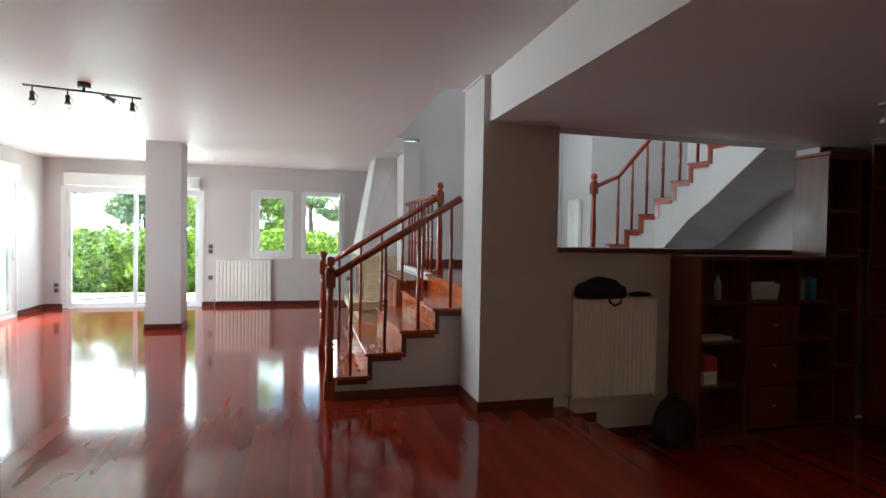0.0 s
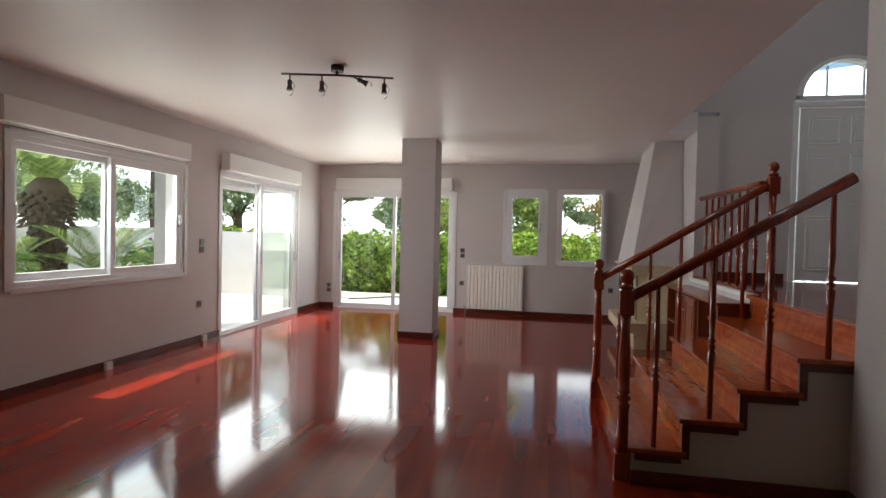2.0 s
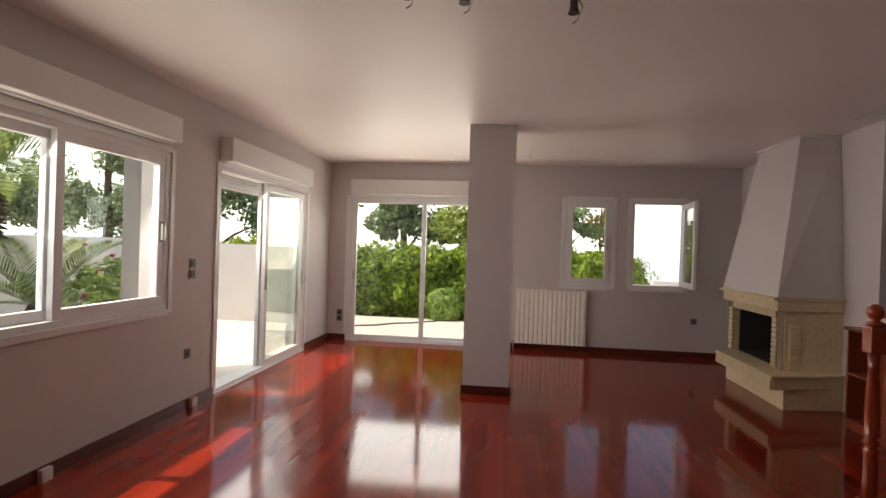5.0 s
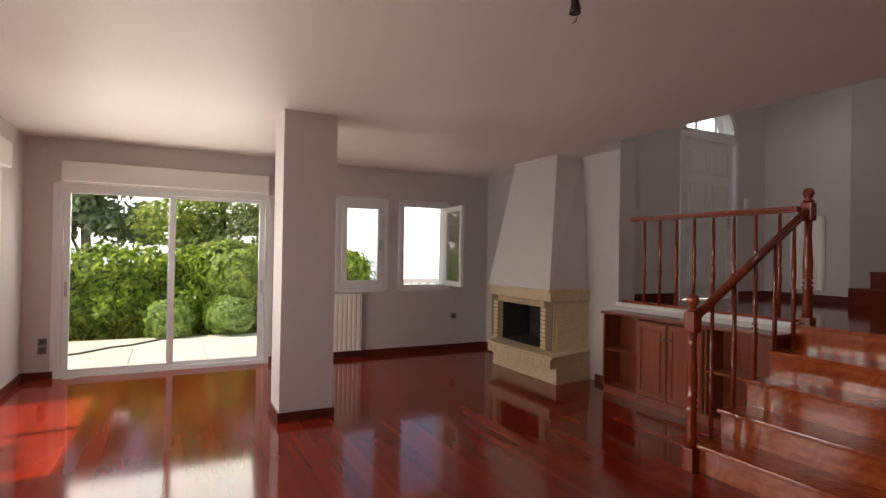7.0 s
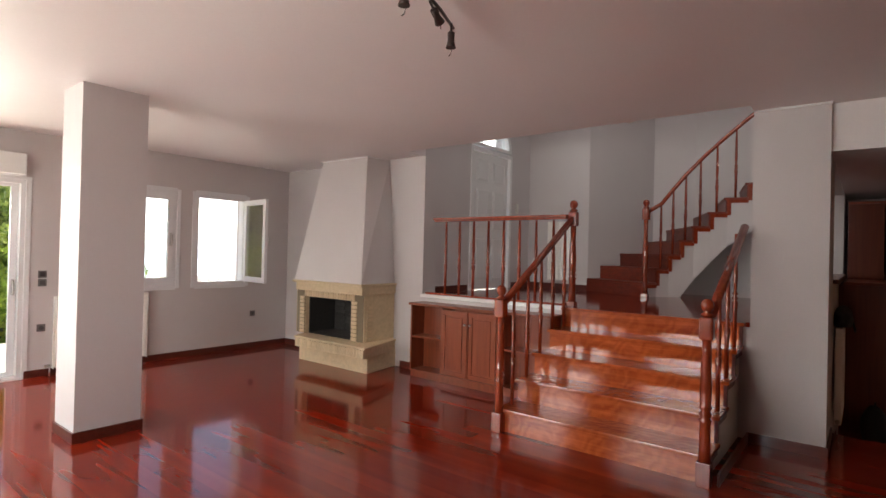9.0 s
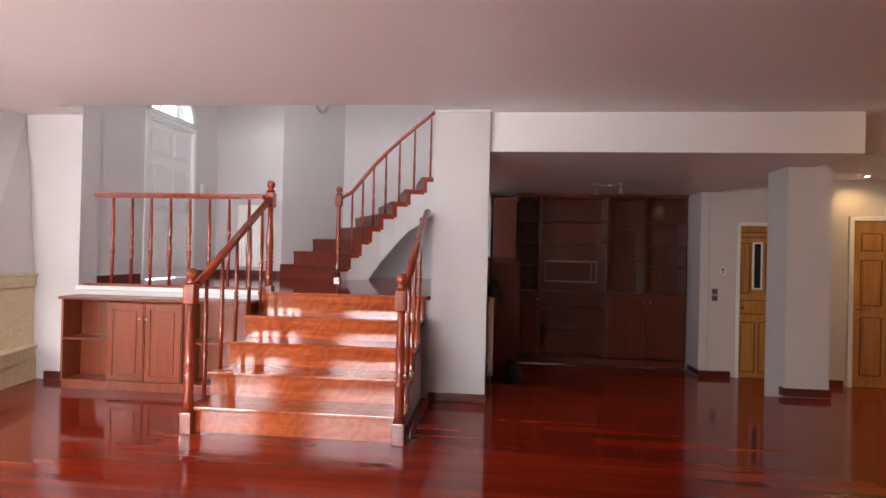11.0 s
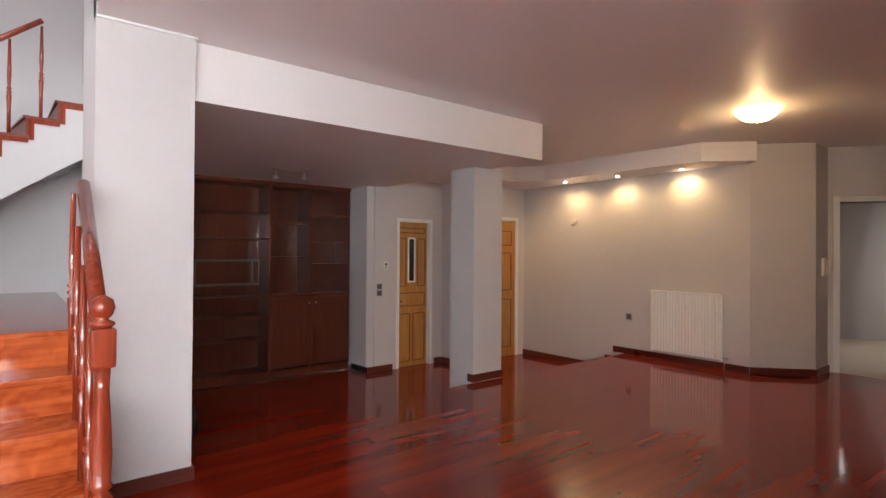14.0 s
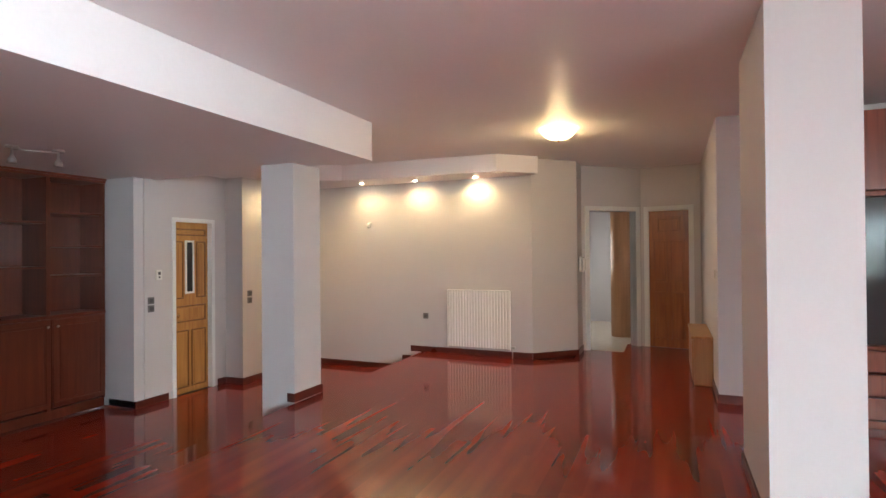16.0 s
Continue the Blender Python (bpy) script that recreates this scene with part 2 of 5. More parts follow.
M_flower = mat("pink_petal", (0.6, 0.08, 0.2), 0.5, var=0.1)
M_spotglow = glow("lit_spot_lens", (1.0, 0.86, 0.6), 14)
M_lampglow = glow("lit_alabaster", (1.0, 0.72, 0.30), 2.6)


# ---- mesh helpers ----
def box(bm, x0, y0, z0, x1, y1, z1):
    v = [bm.verts.new((x, y, z)) for z in (z0, z1) for x, y in ((x0, y0), (x1, y0), (x1, y1), (x0, y1))]
    for f in ((3, 2, 1, 0), (4, 5, 6, 7), (0, 1, 5, 4), (1, 2, 6, 5), (2, 3, 7, 6), (3, 0, 4, 7)):
        bm.faces.new([v[i] for i in f])
    return v


def prism(bm, pts, z0, z1):
    """A solid over a plan outline, counter-clockwise."""
    a = [bm.verts.new((x, y, z0)) for x, y in pts]
    b = [bm.verts.new((x, y, z1)) for x, y in pts]
    bm.faces.new(a[::-1])
    bm.faces.new(b)
    for i in range(len(pts)):
        j = (i + 1) % len(pts)
        bm.faces.new((a[i], a[j], b[j], b[i]))


def lathe(bm, prof, seg=14, cx=0, cy=0):
    """Turned shape round a vertical axis; prof: (radius, z) from the bottom up."""
    rings = [[bm.verts.new((cx + r * math.cos(6.28318 * k / seg), cy + r * math.sin(6.28318 * k / seg), z)) for k in range(seg)] for r, z in prof]
    for a, b in zip(rings, rings[1:]):
        for k in range(seg):
            f = bm.faces.new((a[k], a[(k + 1) % seg], b[(k + 1) % seg], b[k]))
            f.smooth = True
    bm.faces.new(rings[0][::-1])
    bm.faces.new(rings[-1])


def tube(bm, pts, r, seg=8):
    """A round bar through points."""
    pts = [Vector(p) for p in pts]
    rings = []
    for i, p in enumerate(pts):
        d = (pts[min(i + 1, len(pts) - 1)] - pts[max(i - 1, 0)]).normalized()
        u = d.cross(Vector((0, 0, 1)) if abs(d.z) < 0.9 else Vector((1, 0, 0))).normalized()
        w = d.cross(u)
        rad = r[i] if isinstance(r, (list, tuple)) else r
        rings.append([bm.verts.new(p + rad * (u * math.cos(6.28318 * k / seg) + w * math.sin(6.28318 * k / seg))) for k in range(seg)])
    for a, b in zip(rings, rings[1:]):
        for k in range(seg):
            f = bm.faces.new((a[k], a[(k + 1) % seg], b[(k + 1) % seg], b[k]))
            f.smooth = True
    bm.faces.new(rings[0][::-1])
    bm.faces.new(rings[-1])


def mesh(name, bm, material, bevel=0.0):
    bmesh.ops.recalc_face_normals(bm, faces=bm.faces)
    if bevel:
        es = [e for e in bm.edges if len(e.link_faces) == 2 and e.calc_face_angle(0) > 0.6]
        bmesh.ops.bevel(bm, geom=es, offset=bevel, segments=2, profile=0.6, affect="EDGES", clamp_overlap=True)
    me = bpy.data.meshes.new(name)
    bm.to_mesh(me)
    bm.free()
    me.materials.append(material)
    return me


def part(name, bm, material, parent=None, label="", bevel=0.0):
    o = new(name, mesh(name, bm, material, bevel))
    if parent:
        o.parent = parent
    return tagged(o, label)


def bpart(name, dims, material, parent=None, label="", bevel=0.0):
    bm = bmesh.new()
    for d in (dims if isinstance(dims[0], (tuple, list)) else [dims]):
        box(bm, *d)
    return part(name, bm, material, parent, label, bevel)


def empty(name, at, label, category, group="", rz=0):
    o = new(name)
    o.empty_display_size = 0.1
    o.matrix_world = pose(*at, 0, 0, rz)
    return tagged(o, label, category, group)


def setting(name, bm_or_dims, material, label="", bevel=0.0):
    if isinstance(bm_or_dims, bmesh.types.BMesh):
        o = part(name, bm_or_dims, material, None, label, bevel)
    else:
        o = bpart(name, bm_or_dims, material, None, label, bevel)
    return tagged(o, kind="structure")


# ---- the large structure ----
CEIL, LOWC, LOW, LAND = 2.725, 2.352, -0.30, 0.97
setting("wall_left", [(-4.17, -1.2, 0, -3.92, 4.95, 2.9), (-4.17, 4.95, 0, -3.92, 7.08, 0.9), (-4.17, 4.95, 2.16, -3.92, 7.08, 2.9),
                      (-4.17, 7.08, 0, -3.92, 7.82, 2.9), (-4.17, 7.82, 2.18, -3.92, 10.08, 2.9), (-4.17, 10.08, 0, -3.92, 11.30, 2.9)], M_wall, "white-painted plaster wall with a window and a balcony door")
setting("wall_far", [(-3.92, 11.05, 0, -3.60, 11.30, 2.9), (-3.60, 11.05, 2.19, -1.30, 11.30, 2.9), (-1.30, 11.05, 0, -0.35, 11.30, 2.9),
                     (-0.35, 11.05, 0, 0.34, 11.30, 0.97), (-0.35, 11.05, 2.23, 0.34, 11.30, 2.9), (0.34, 11.05, 0, 0.60, 11.30, 2.9),
                     (0.60, 11.05, 0, 1.36, 11.30, 0.97), (0.60, 11.05, 2.23, 1.36, 11.30, 2.9), (1.36, 11.05, 0, 2.35, 11.30, 2.9)], M_wall, "white-painted plaster wall with a garden door and two casement windows")
setting("wall_chimney", [(2.10, 8.20, 0, 2.35, 11.05, 2.9)], M_wall, "white-painted plaster wall behind the fireplace")
setting("floor_main", [(-4.17, -4.2, -0.32, 2.75, 11.30, -0.0196)], M_floor, "red varnished hardwood floor")
setting("floor_lower", [(2.75, -2.0, -0.6, 6.2, 4.02, LOW - 0.018)], M_floor, "red varnished hardwood floor, two steps lower")
setting("floor_step", [(2.75, -1.95, -0.3, 3.05, 4.0, -0.15)], M_floor, "red varnished wooden step down to the library")
setting("floor_landing", [(2.12, 4.55, 0.70, 5.4, 8.24, LAND)], M_floor, "red varnished hardwood landing at the entrance")
setting("ceiling_main", [(-4.17, -4.6, CEIL, 1.78, 11.3, 2.95), (1.78, -4.6, CEIL, 2.10, 4.55, 2.95), (1.78, 8.20, CEIL, 2.10, 11.3, 2.95), (2.10, -4.6, CEIL, 6.2, 0.73, 2.95)], M_ceil, "white painted flat ceiling")
setting("ceiling_lower", [(2.03, 0.73, LOWC, 6.2, 4.03, CEIL - 0.003)], M_ceil, "lower white ceiling over the library with a painted beam edge")
setting("pillar_stairs", [(1.98, 4.03, LOW, 2.65, 4.55, 5.2)], M_wall, "white-painted structural pillar at the foot of the stairs")
setting("pillar_room", [(-1.60, 8.44, 0, -1.13, 8.86, CEIL)], M_wall, "white-painted square pillar standing free in the room")
setting("pillar_library", [(2.78, 0.55, LOW, 3.18, 0.98, LOWC)], M_wall, "white-painted square pillar beside the steps to the library")
setting("pillar_corridor", [(-1.475, 1.10, 0, -1.07, 2.13, CEIL)], M_wall, "white-painted long pillar near the wooden cabinets")
setting("wall_opening_low", [(2.65, 4.03, LOW, 5.40, 4.28, 1.31)], M_wall, "white-painted low wall under the opening to the stairs")
setting("opening_sill", [(2.65, 3.99, 1.31, 5.40, 4.32, 1.35)], M_lib, "dark red wooden sill of the opening", 0.006)
setting("wall_above_opening", [(2.65, 4.032, LOWC + 0.001, 6.05, 4.28, 5.2)], M_wall)
setting("wall_library", [(6.05, 1.0, LOW, 6.25, 4.28, 5.2), (5.40, 4.03, LOW, 6.05, 4.28, LOWC), (5.02, 0.88, LOW, 6.05, 1.0, LOWC)], M_wall, "white-painted wall beside the library")
setting("wall_lift", [(5.0, 0.51, LOW, 5.2, 0.88, 2.8), (5.0, -0.16, 1.90, 5.2, 0.51, 2.8), (5.0, -0.35, LOW, 5.2, -0.16, 2.7), (4.7, -0.55, LOW, 5.2, -0.35, 2.5)], M_wall, "white-painted wall round the narrow oak door")
setting("wall_oak_door", [(4.7, -0.80, LOW, 4.9, -0.55, 2.5), (4.7, -1.76, 1.97, 4.9, -0.80, 2.5), (4.7, -1.90, LOW, 4.9, -1.76, 2.5)], M_wall, "white-painted wall round the panelled oak door")
setting("wall_closure", [(5.2, -2.0, -0.5, 5.35, 0.9, 2.8), (4.9, -1.9, -0.5, 5.0, -0.56, 2.5)], M_wall)
setting("wall_spots", [(1.10, -2.1, LOW, 4.9, -1.90, CEIL)], M_wall, "white-painted wall washed by small spotlights")
bm = bmesh.new()
prism(bm, [(1.10, -2.85), (0.57, -2.85), (0.57, -2.38), (1.10, -1.90)][::-1], 0, CEIL)
setting("wall_chamfer", bm, M_wall, "white-painted wall with a slanting corner")
bm = bmesh.new()
prism(bm, [(1.42, -1.36), (0.98, -1.78), (1.10, -1.899), (4.9, -1.899), (4.9, -0.35), (5.2, -0.35), (5.2, 0.725), (4.1, 0.725), (4.1, -1.0), (3.7, -1.25)], 2.5, CEIL - 0.001)
setting("soffit_spots", bm, M_ceil, "lowered ceiling edge with lit recessed spotlights")


def slant(name, a, b, thick, z0, z1, holes, material, label=""):
    """A wall from a to b in plan, its face on the left of the way; holes: (from, to, bottom, top) along it."""
    a, b = Vector((*a, 0)), Vector((*b, 0))
    d = b - a
    m = Matrix.Translation(a) @ Matrix.Rotation(math.atan2(d.y, d.x), 4, "Z")
    bm_, at = bmesh.new(), 0.0
    for h0, h1, zb, zt in holes:
        box(bm_, at, -thick, z0, h0, 0, z1)
        if zb > z0:
            box(bm_, h0, -thick, z0, h1, 0, zb)
        box(bm_, h0, -thick, zt, h1, 0, z1)
        at = h1
    box(bm_, at, -thick, z0, d.length, 0, z1)
    o = setting(name, bm_, material, label)
    o.matrix_world = m
    return m


HA, HB, HC = (0.57, -2.80), (-0.22, -3.50), (-1.0, -3.36)
m_a = slant("wall_corridor_open_door", HB, HA, 0.14, 0, CEIL, [(0.10, 0.93, 0, 2.06)], M_wall, "white-painted wall with an open doorway")
m_b = slant("wall_corridor_dark_door", HC, HB, 0.14, 0, CEIL, [(0.12, 0.68, 0, 2.06)], M_wall, "white-painted wall with a dark wooden door")
setting("wall_corridor", [(-1.3, -3.36, 0, -1.04, -0.47, CEIL), (-3.92, -1.4, 0, -1.3, -1.2, CEIL), (-1.3, -3.55, 0, -0.99, -3.3601, CEIL)], M_wall, "white-painted corridor wall")
setting("room_behind", [(-3, -6.5, 0, 3, -6.3, CEIL), (-1.6, -6.3, 0, -1.4, -3.6, CEIL), (1.6, -6.3, 0, 1.8, -2.1, CEIL)], M_wall, "white-painted walls of the room behind the open door")
setting("floor_room_behind", [(-1.4, -6.3, -0.1, 1.6, -3.6, 0.004), (0.0, -3.6, -0.1, 1.6, -2.87, 0.004)], M_marble, "pale polished floor of the next room")
setting("ceiling_room_behind", [(-1.6, -6.5, 2.6, 1.8, -4.6, 2.8)], M_ceil)

# hall and staircase walls
H0, H1, H2, H3, H4 = (4.85, 8.24), (4.76, 7.15), (5.95, 6.55), (6.1, 5.95), (6.1, 4.28)
for i, (p, q) in enumerate(((H1, H0), (H2, H1), (H3, H2), (H4, H3))):
    slant("wall_staircase", p, q, 0.2, 0.5, 5.2, [], M_wall, "tall white-painted staircase wall")
setting("wall_entrance", [(2.35, 8.24, 0, 3.16, 8.50, 5.2), (3.16, 8.24, 3.62, 4.24, 8.50, 5.2), (4.24, 8.24, 0, 5.40, 8.50, 5.2)], M_wall, "white-painted plaster wall round the entrance door")
setting("ceiling_hall", [(1.60, 4.03, 5.2, 6.4, 8.5, 5.4)], M_ceil, "high white ceiling over the stairs")
setting("wall_hall_upper", [(1.60, 4.03, 2.955, 1.78, 8.5, 5.2), (1.78, 4.03, 2.955, 1.98, 4.28, 5.2), (1.78, 8.24, 2.955, 2.35, 8.5, 5.2)], M_wall, "white-painted wall over the edge of the lower ceiling")
setting("wall_landing_side", [(2.08, 4.56, 0, 2.12, 8.2, LAND - 0.04)], M_wall, "white-painted side of the landing")

# ---- trim ----
BB = 0.085
base = [(-3.92, -1.2, -3.905, 7.80), (-3.92, 10.10, -3.905, 11.05), (-3.905, 11.035, -3.62, 11.05), (-1.28, 11.035, 2.10, 11.05), (2.085, 10.10, 2.10, 11.035),
        (2.085, 8.20, 2.10, 8.55), (-1.615, 8.425, -1.115, 8.44), (-1.615, 8.86, -1.115, 8.875), (-1.615, 8.44, -1.60, 8.86), (-1.13, 8.44, -1.115, 8.86),
        (1.965, 4.015, 1.98, 4.56), (1.98, 4.015, 2.64, 4.03), (0.86, 4.545, 1.965, 4.56), (2.765, 0.535, 2.78, 0.995), (2.78, 0.98, 2.86, 0.995), (2.78, 0.535, 2.86, 0.55),
        (1.10, -1.90, 2.94, -1.885), (0.555, -2.83, 0.57, -2.38), (-1.49, 2.13, -1.055, 2.145), (-1.07, 1.10, -1.055, 2.13), (-1.04, -3.2, -1.025, -0.47), (-1.3, -0.47, -1.025, -0.455)]
setting("baseboard", [(x0, y0, 0.0, x1, y1, BB) for x0, y0, x1, y1 in base], M_base, "dark red wooden baseboard", 0.003)
o = bpart("baseboard_slanting", (0, 0, 0, math.hypot(0.53, 0.48), 0.015, BB), M_base, None, "", 0.003)
o.matrix_world = pose(1.10, -1.90, 0, 0, 0, math.degrees(math.atan2(-0.48, -0.53))) @ Matrix.Scale(-1, 4, (0, 1, 0))
tagged(o, kind="structure")
low = [(2.94, -1.90, 3.08, -1.885, -0.15), (3.08, -1.90, 4.70, -1.885, LOW), (4.685, -0.76, 4.70, -0.34, LOW), (4.685, -0.35, 4.985, -0.335, LOW),
       (4.985, -0.335, 5.0, -0.20, LOW), (4.985, 0.57, 5.0, 0.89, LOW), (4.985, 0.985, 5.45, 1.0, LOW), (3.17, 0.98, 3.195, 0.995, LOW), (2.70, 4.015, 3.05, 4.03, -0.15), (3.05, 4.015, 3.72, 4.03, LOW)]
setting("baseboard_lower", [(a, b, z, c, d, z + BB) for a, b, c, d, z in low] + [(4.985, 0.88, LOW, 5.0, 0.985, LOW + BB)], M_base, "dark red wooden baseboard", 0.003)
hallb = [(2.35, 8.225, 3.10, 8.24), (4.30, 8.225, 4.83, 8.24)]
setting("baseboard_landing", [(a, b, LAND, c, d, LAND + BB) for a, b, c, d in hallb], M_base, "dark red wooden baseboard", 0.003)
for nm, a, b in (("baseboard_hall", H0, H1), ):
    d = Vector((*b, 0)) - Vector((*a, 0))
    o = bpart(nm, (0.0, -0.015, LAND, d.length, 0.0, LAND + BB), M_base, None, "", 0.003)
    o.matrix_world = pose(*a, 0, 0, 0, math.degrees(math.atan2(d.y, d.x)))
    tagged(o, kind="structure")



# ---- windows and doors ----
def frame_bars(L, H, t, w, y0=0.0):
    """Four bars of a frame in the x-z plane, t wide and w deep."""
    return [(0, y0, 0, L, y0 + w, t), (0, y0, H - t, L, y0 + w, H), (0, y0, t, t, y0 + w, H - t), (L - t, y0, t, L, y0 + w, H - t)]


def sash(parent, x, y, z, L, H, handle_side=None, t=0.065):
    """A glazed sash whose lower corner is at (x, y, z) in the window's own frame; y grows into the room."""
    s = part("sash", (lambda b: [box(b, *d) for d in frame_bars(L, H, t, 0.045)] and b)(bmesh.new()), M_alu, parent, "", 0.004)
    s.location = (x, y, z)
    g = bpart("pane", (t - 0.008, 0.018, t - 0.008, L - t + 0.008, 0.026, H - t + 0.008), M_glass, s, "clear glass")
    g.visible_shadow = False
    for k in (handle_side or ()):
        hx = t / 2 if k == "l" else L - t / 2
        bh = bmesh.new()
        box(bh, hx - 0.013, 0.045, H * 0.42, hx + 0.013, 0.052, H * 0.42 + 0.17)
        tube(bh, [(hx, 0.05, H * 0.42 + 0.01), (hx, 0.085, H * 0.42 + 0.03), (hx, 0.085, H * 0.42 + 0.14), (hx, 0.05, H * 0.42 + 0.16)], 0.008)
        part("handle", bh, M_metal, s, "grey metal grip")
    return s


def window(name, m, L, H, label):
    w = empty(name, (0, 0, 0), label, "window")
    w.matrix_world = m
    tagged(w, kind="structure")
    fr = frame_bars(L, H, 0.045, 0.12, -0.12) + [(-0.05, 0.0, -0.03, 0, 0.014, H + 0.03), (L, 0, -0.03, L + 0.05, 0.014, H + 0.03), (0, 0, H, L, 0.014, H + 0.05), (0, 0, -0.05 if H < 1.5 else -0.002, L, 0.014, 0)]
    bpart("window_frame", fr, M_alu, w, "white aluminium frame", 0.003)
    return w


def shutter_box(x0, L, z0, H, parent_m, label):
    b_ = empty("shutter_box", (0, 0, 0), label, "shutter box", "roller shutter boxes over the windows")
    b_.matrix_world = parent_m
    bpart("casing", (x0, 0.002, z0, x0 + L, 0.125, z0 + H), M_white, b_, "", 0.008)
    bpart("end_cap", (x0 - 0.006, 0.003, z0 + 0.004, x0 - 0.0005, 0.118, z0 + H - 0.004), M_white, b_)
    bpart("end_cap", [(x0 + L + 0.0005, 0.003, z0 + 0.004, x0 + L + 0.006, 0.118, z0 + H - 0.004)], M_white, b_)
    bpart("slot_lip", (x0 + 0.02, 0.02, z0 - 0.012, x0 + L - 0.02, 0.06, z0 - 0.0005), M_alu, b_)


# left wall: the window's own x runs towards -y, its y into the room
M_L = lambda y, z: Matrix.Translation((-3.92, y, z)) @ Matrix.Rotation(radians(-90), 4, "Z")
w = window("window_1", M_L(7.08, 0.9), 2.13, 1.26, "white aluminium sliding window with two sashes, closed")
sash(w, 0.05, -0.055, 0.045, 1.04, 1.17, "l")
sash(w, 1.04, -0.11, 0.045, 1.04, 1.17, "r")
shutter_box(0.04, 2.24, 1.33, 0.20, M_L(7.08, 0.9), "white roller shutter box above the sliding window")
w = window("door_1", M_L(10.08, 0.0), 2.26, 2.18, "white aluminium balcony door, slid open")
sash(w, 0.05, -0.055, 0.03, 1.16, 2.10, "lr", 0.075)
sash(w, 0.07, -0.11, 0.03, 1.16, 2.10, "r", 0.075)
rs = bmesh.new()
for k in range(5):
    box(rs, 0.05, -0.20, 2.00 + 0.038 * k, 2.21, -0.188, 2.034 + 0.038 * k)
part("shutter_slats", rs, M_alu, w, "half-raised white shutter slats", 0.003)
shutter_box(0.11, 2.14, 2.22, 0.23, M_L(10.08, 0.0), "white roller shutter box above the balcony door")
setting("threshold", [(-4.17, 7.82, -0.02, -3.90, 10.08, 0.012), (-3.60, 11.03, -0.02, -1.30, 11.30, 0.012)], M_alu, "metal door threshold", 0.003)
# far wall: x runs towards +x, y into the room is -y, so the frame is mirrored by a half turn
M_F = lambda x, z: Matrix.Translation((x, 11.05, z)) @ Matrix.Rotation(radians(180), 4, "Z")
w = window("door_2", M_F(-1.30, 0.0), 2.30, 2.19, "white aluminium sliding garden door, closed")
sash(w, 0.05, -0.11, 0.02, 1.14, 2.155, "l", 0.065)
sash(w, 1.11, -0.055, 0.02, 1.14, 2.155, "r", 0.065)
shutter_box(0.03, 2.23, 2.235, 0.225, M_F(-1.30, 0.0), "white roller shutter box above the garden door")
w = window("window_2", M_F(0.34, 0.97), 0.69, 1.26, "white casement window, closed")
sash(w, 0.04, -0.03, 0.04, 0.61, 1.18, "l", 0.075)
w = window("window_3", M_F(1.36, 0.97), 0.76, 1.26, "white casement window, standing wide open")
s = sash(w, 0.04, -0.03, 0.04, 0.66, 1.18, "r", 0.075)
s.matrix_basis = pose(0.05, 0.02, 0.04, 0, 0, 84)


def panel_door(name, m, L, H, material, panels, label, cat="door", knob=None, window_=None, structure=True, knob_mat=None, edge_shade=None):
    """A framed door leaf in its own x-z plane, room side towards +y, with raised panels (x0, z0, x1, z1)."""
    d = empty(name, (0, 0, 0), label, "" if structure else cat)
    d.matrix_world = m
    tagged(d, kind="structure" if structure else "")
    bpart("leaf", (0, 0, 0, L, 0.036, H), material, d, "", 0.002)
    for x0, z0, x1, z1 in panels:
        b_ = bmesh.new()
        for dd in ((x0, 0.036, z0, x1, 0.048, z0 + 0.018), (x0, 0.036, z1 - 0.018, x1, 0.048, z1), (x0, 0.036, z0 + 0.018, x0 + 0.018, 0.048, z1 - 0.018), (x1 - 0.018, 0.036, z0 + 0.018, x1, 0.048, z1 - 0.018)):
            box(b_, *dd)
        # the darker wood, where given, paints in the relief's shade
        part("moulding", b_, edge_shade or material, d, "moulding toned darker for the shade of the panel edge" if edge_shade else "", 0.004)
        bpart("panel", (x0 + 0.035, 0.0362, z0 + 0.035, x1 - 0.035, 0.048, z1 - 0.035), material, d, "", 0.006)
    if window_:
        x0, z0, x1, z1 = window_
        bpart("light_frame", [(x0, 0.036, z0, x1, 0.050, z0 + 0.025), (x0, 0.036, z1 - 0.025, x1, 0.050, z1), (x0, 0.036, z0 + 0.025, x0 + 0.025, 0.050, z1 - 0.025), (x1 - 0.025, 0.036, z0 + 0.025, x1, 0.050, z1 - 0.025)], M_white, d, "white frame of the narrow light", 0.003)
        bpart("pane", (x0 + 0.02, 0.037, z0 + 0.02, x1 - 0.02, 0.041, z1 - 0.02), M_darkglass, d, "dark glass")
    if knob:
        b_ = bmesh.new()
        if knob[2] == "round":
            tube(b_, [(knob[0], 0.036, knob[1]), (knob[0], 0.060, knob[1]), (knob[0], 0.066, knob[1]), (knob[0], 0.085, knob[1]), (knob[0], 0.092, knob[1])], [0.012, 0.010, 0.026, 0.026, 0.012], 12)
        else:
            s_ = 1 if knob[2] == "lever_right" else -1
            box(b_, knob[0] - 0.018, 0.036, knob[1] - 0.13, knob[0] + 0.018, 0.042, knob[1] + 0.06)
            tube(b_, [(knob[0], 0.04, knob[1]), (knob[0], 0.085, knob[1]), (knob[0] + s_ * 0.03, 0.09, knob[1]), (knob[0] + s_ * 0.12, 0.085, knob[1])], 0.009)
        part("door_handle", b_, knob_mat or M_brass, d, "metal handle")
    return d


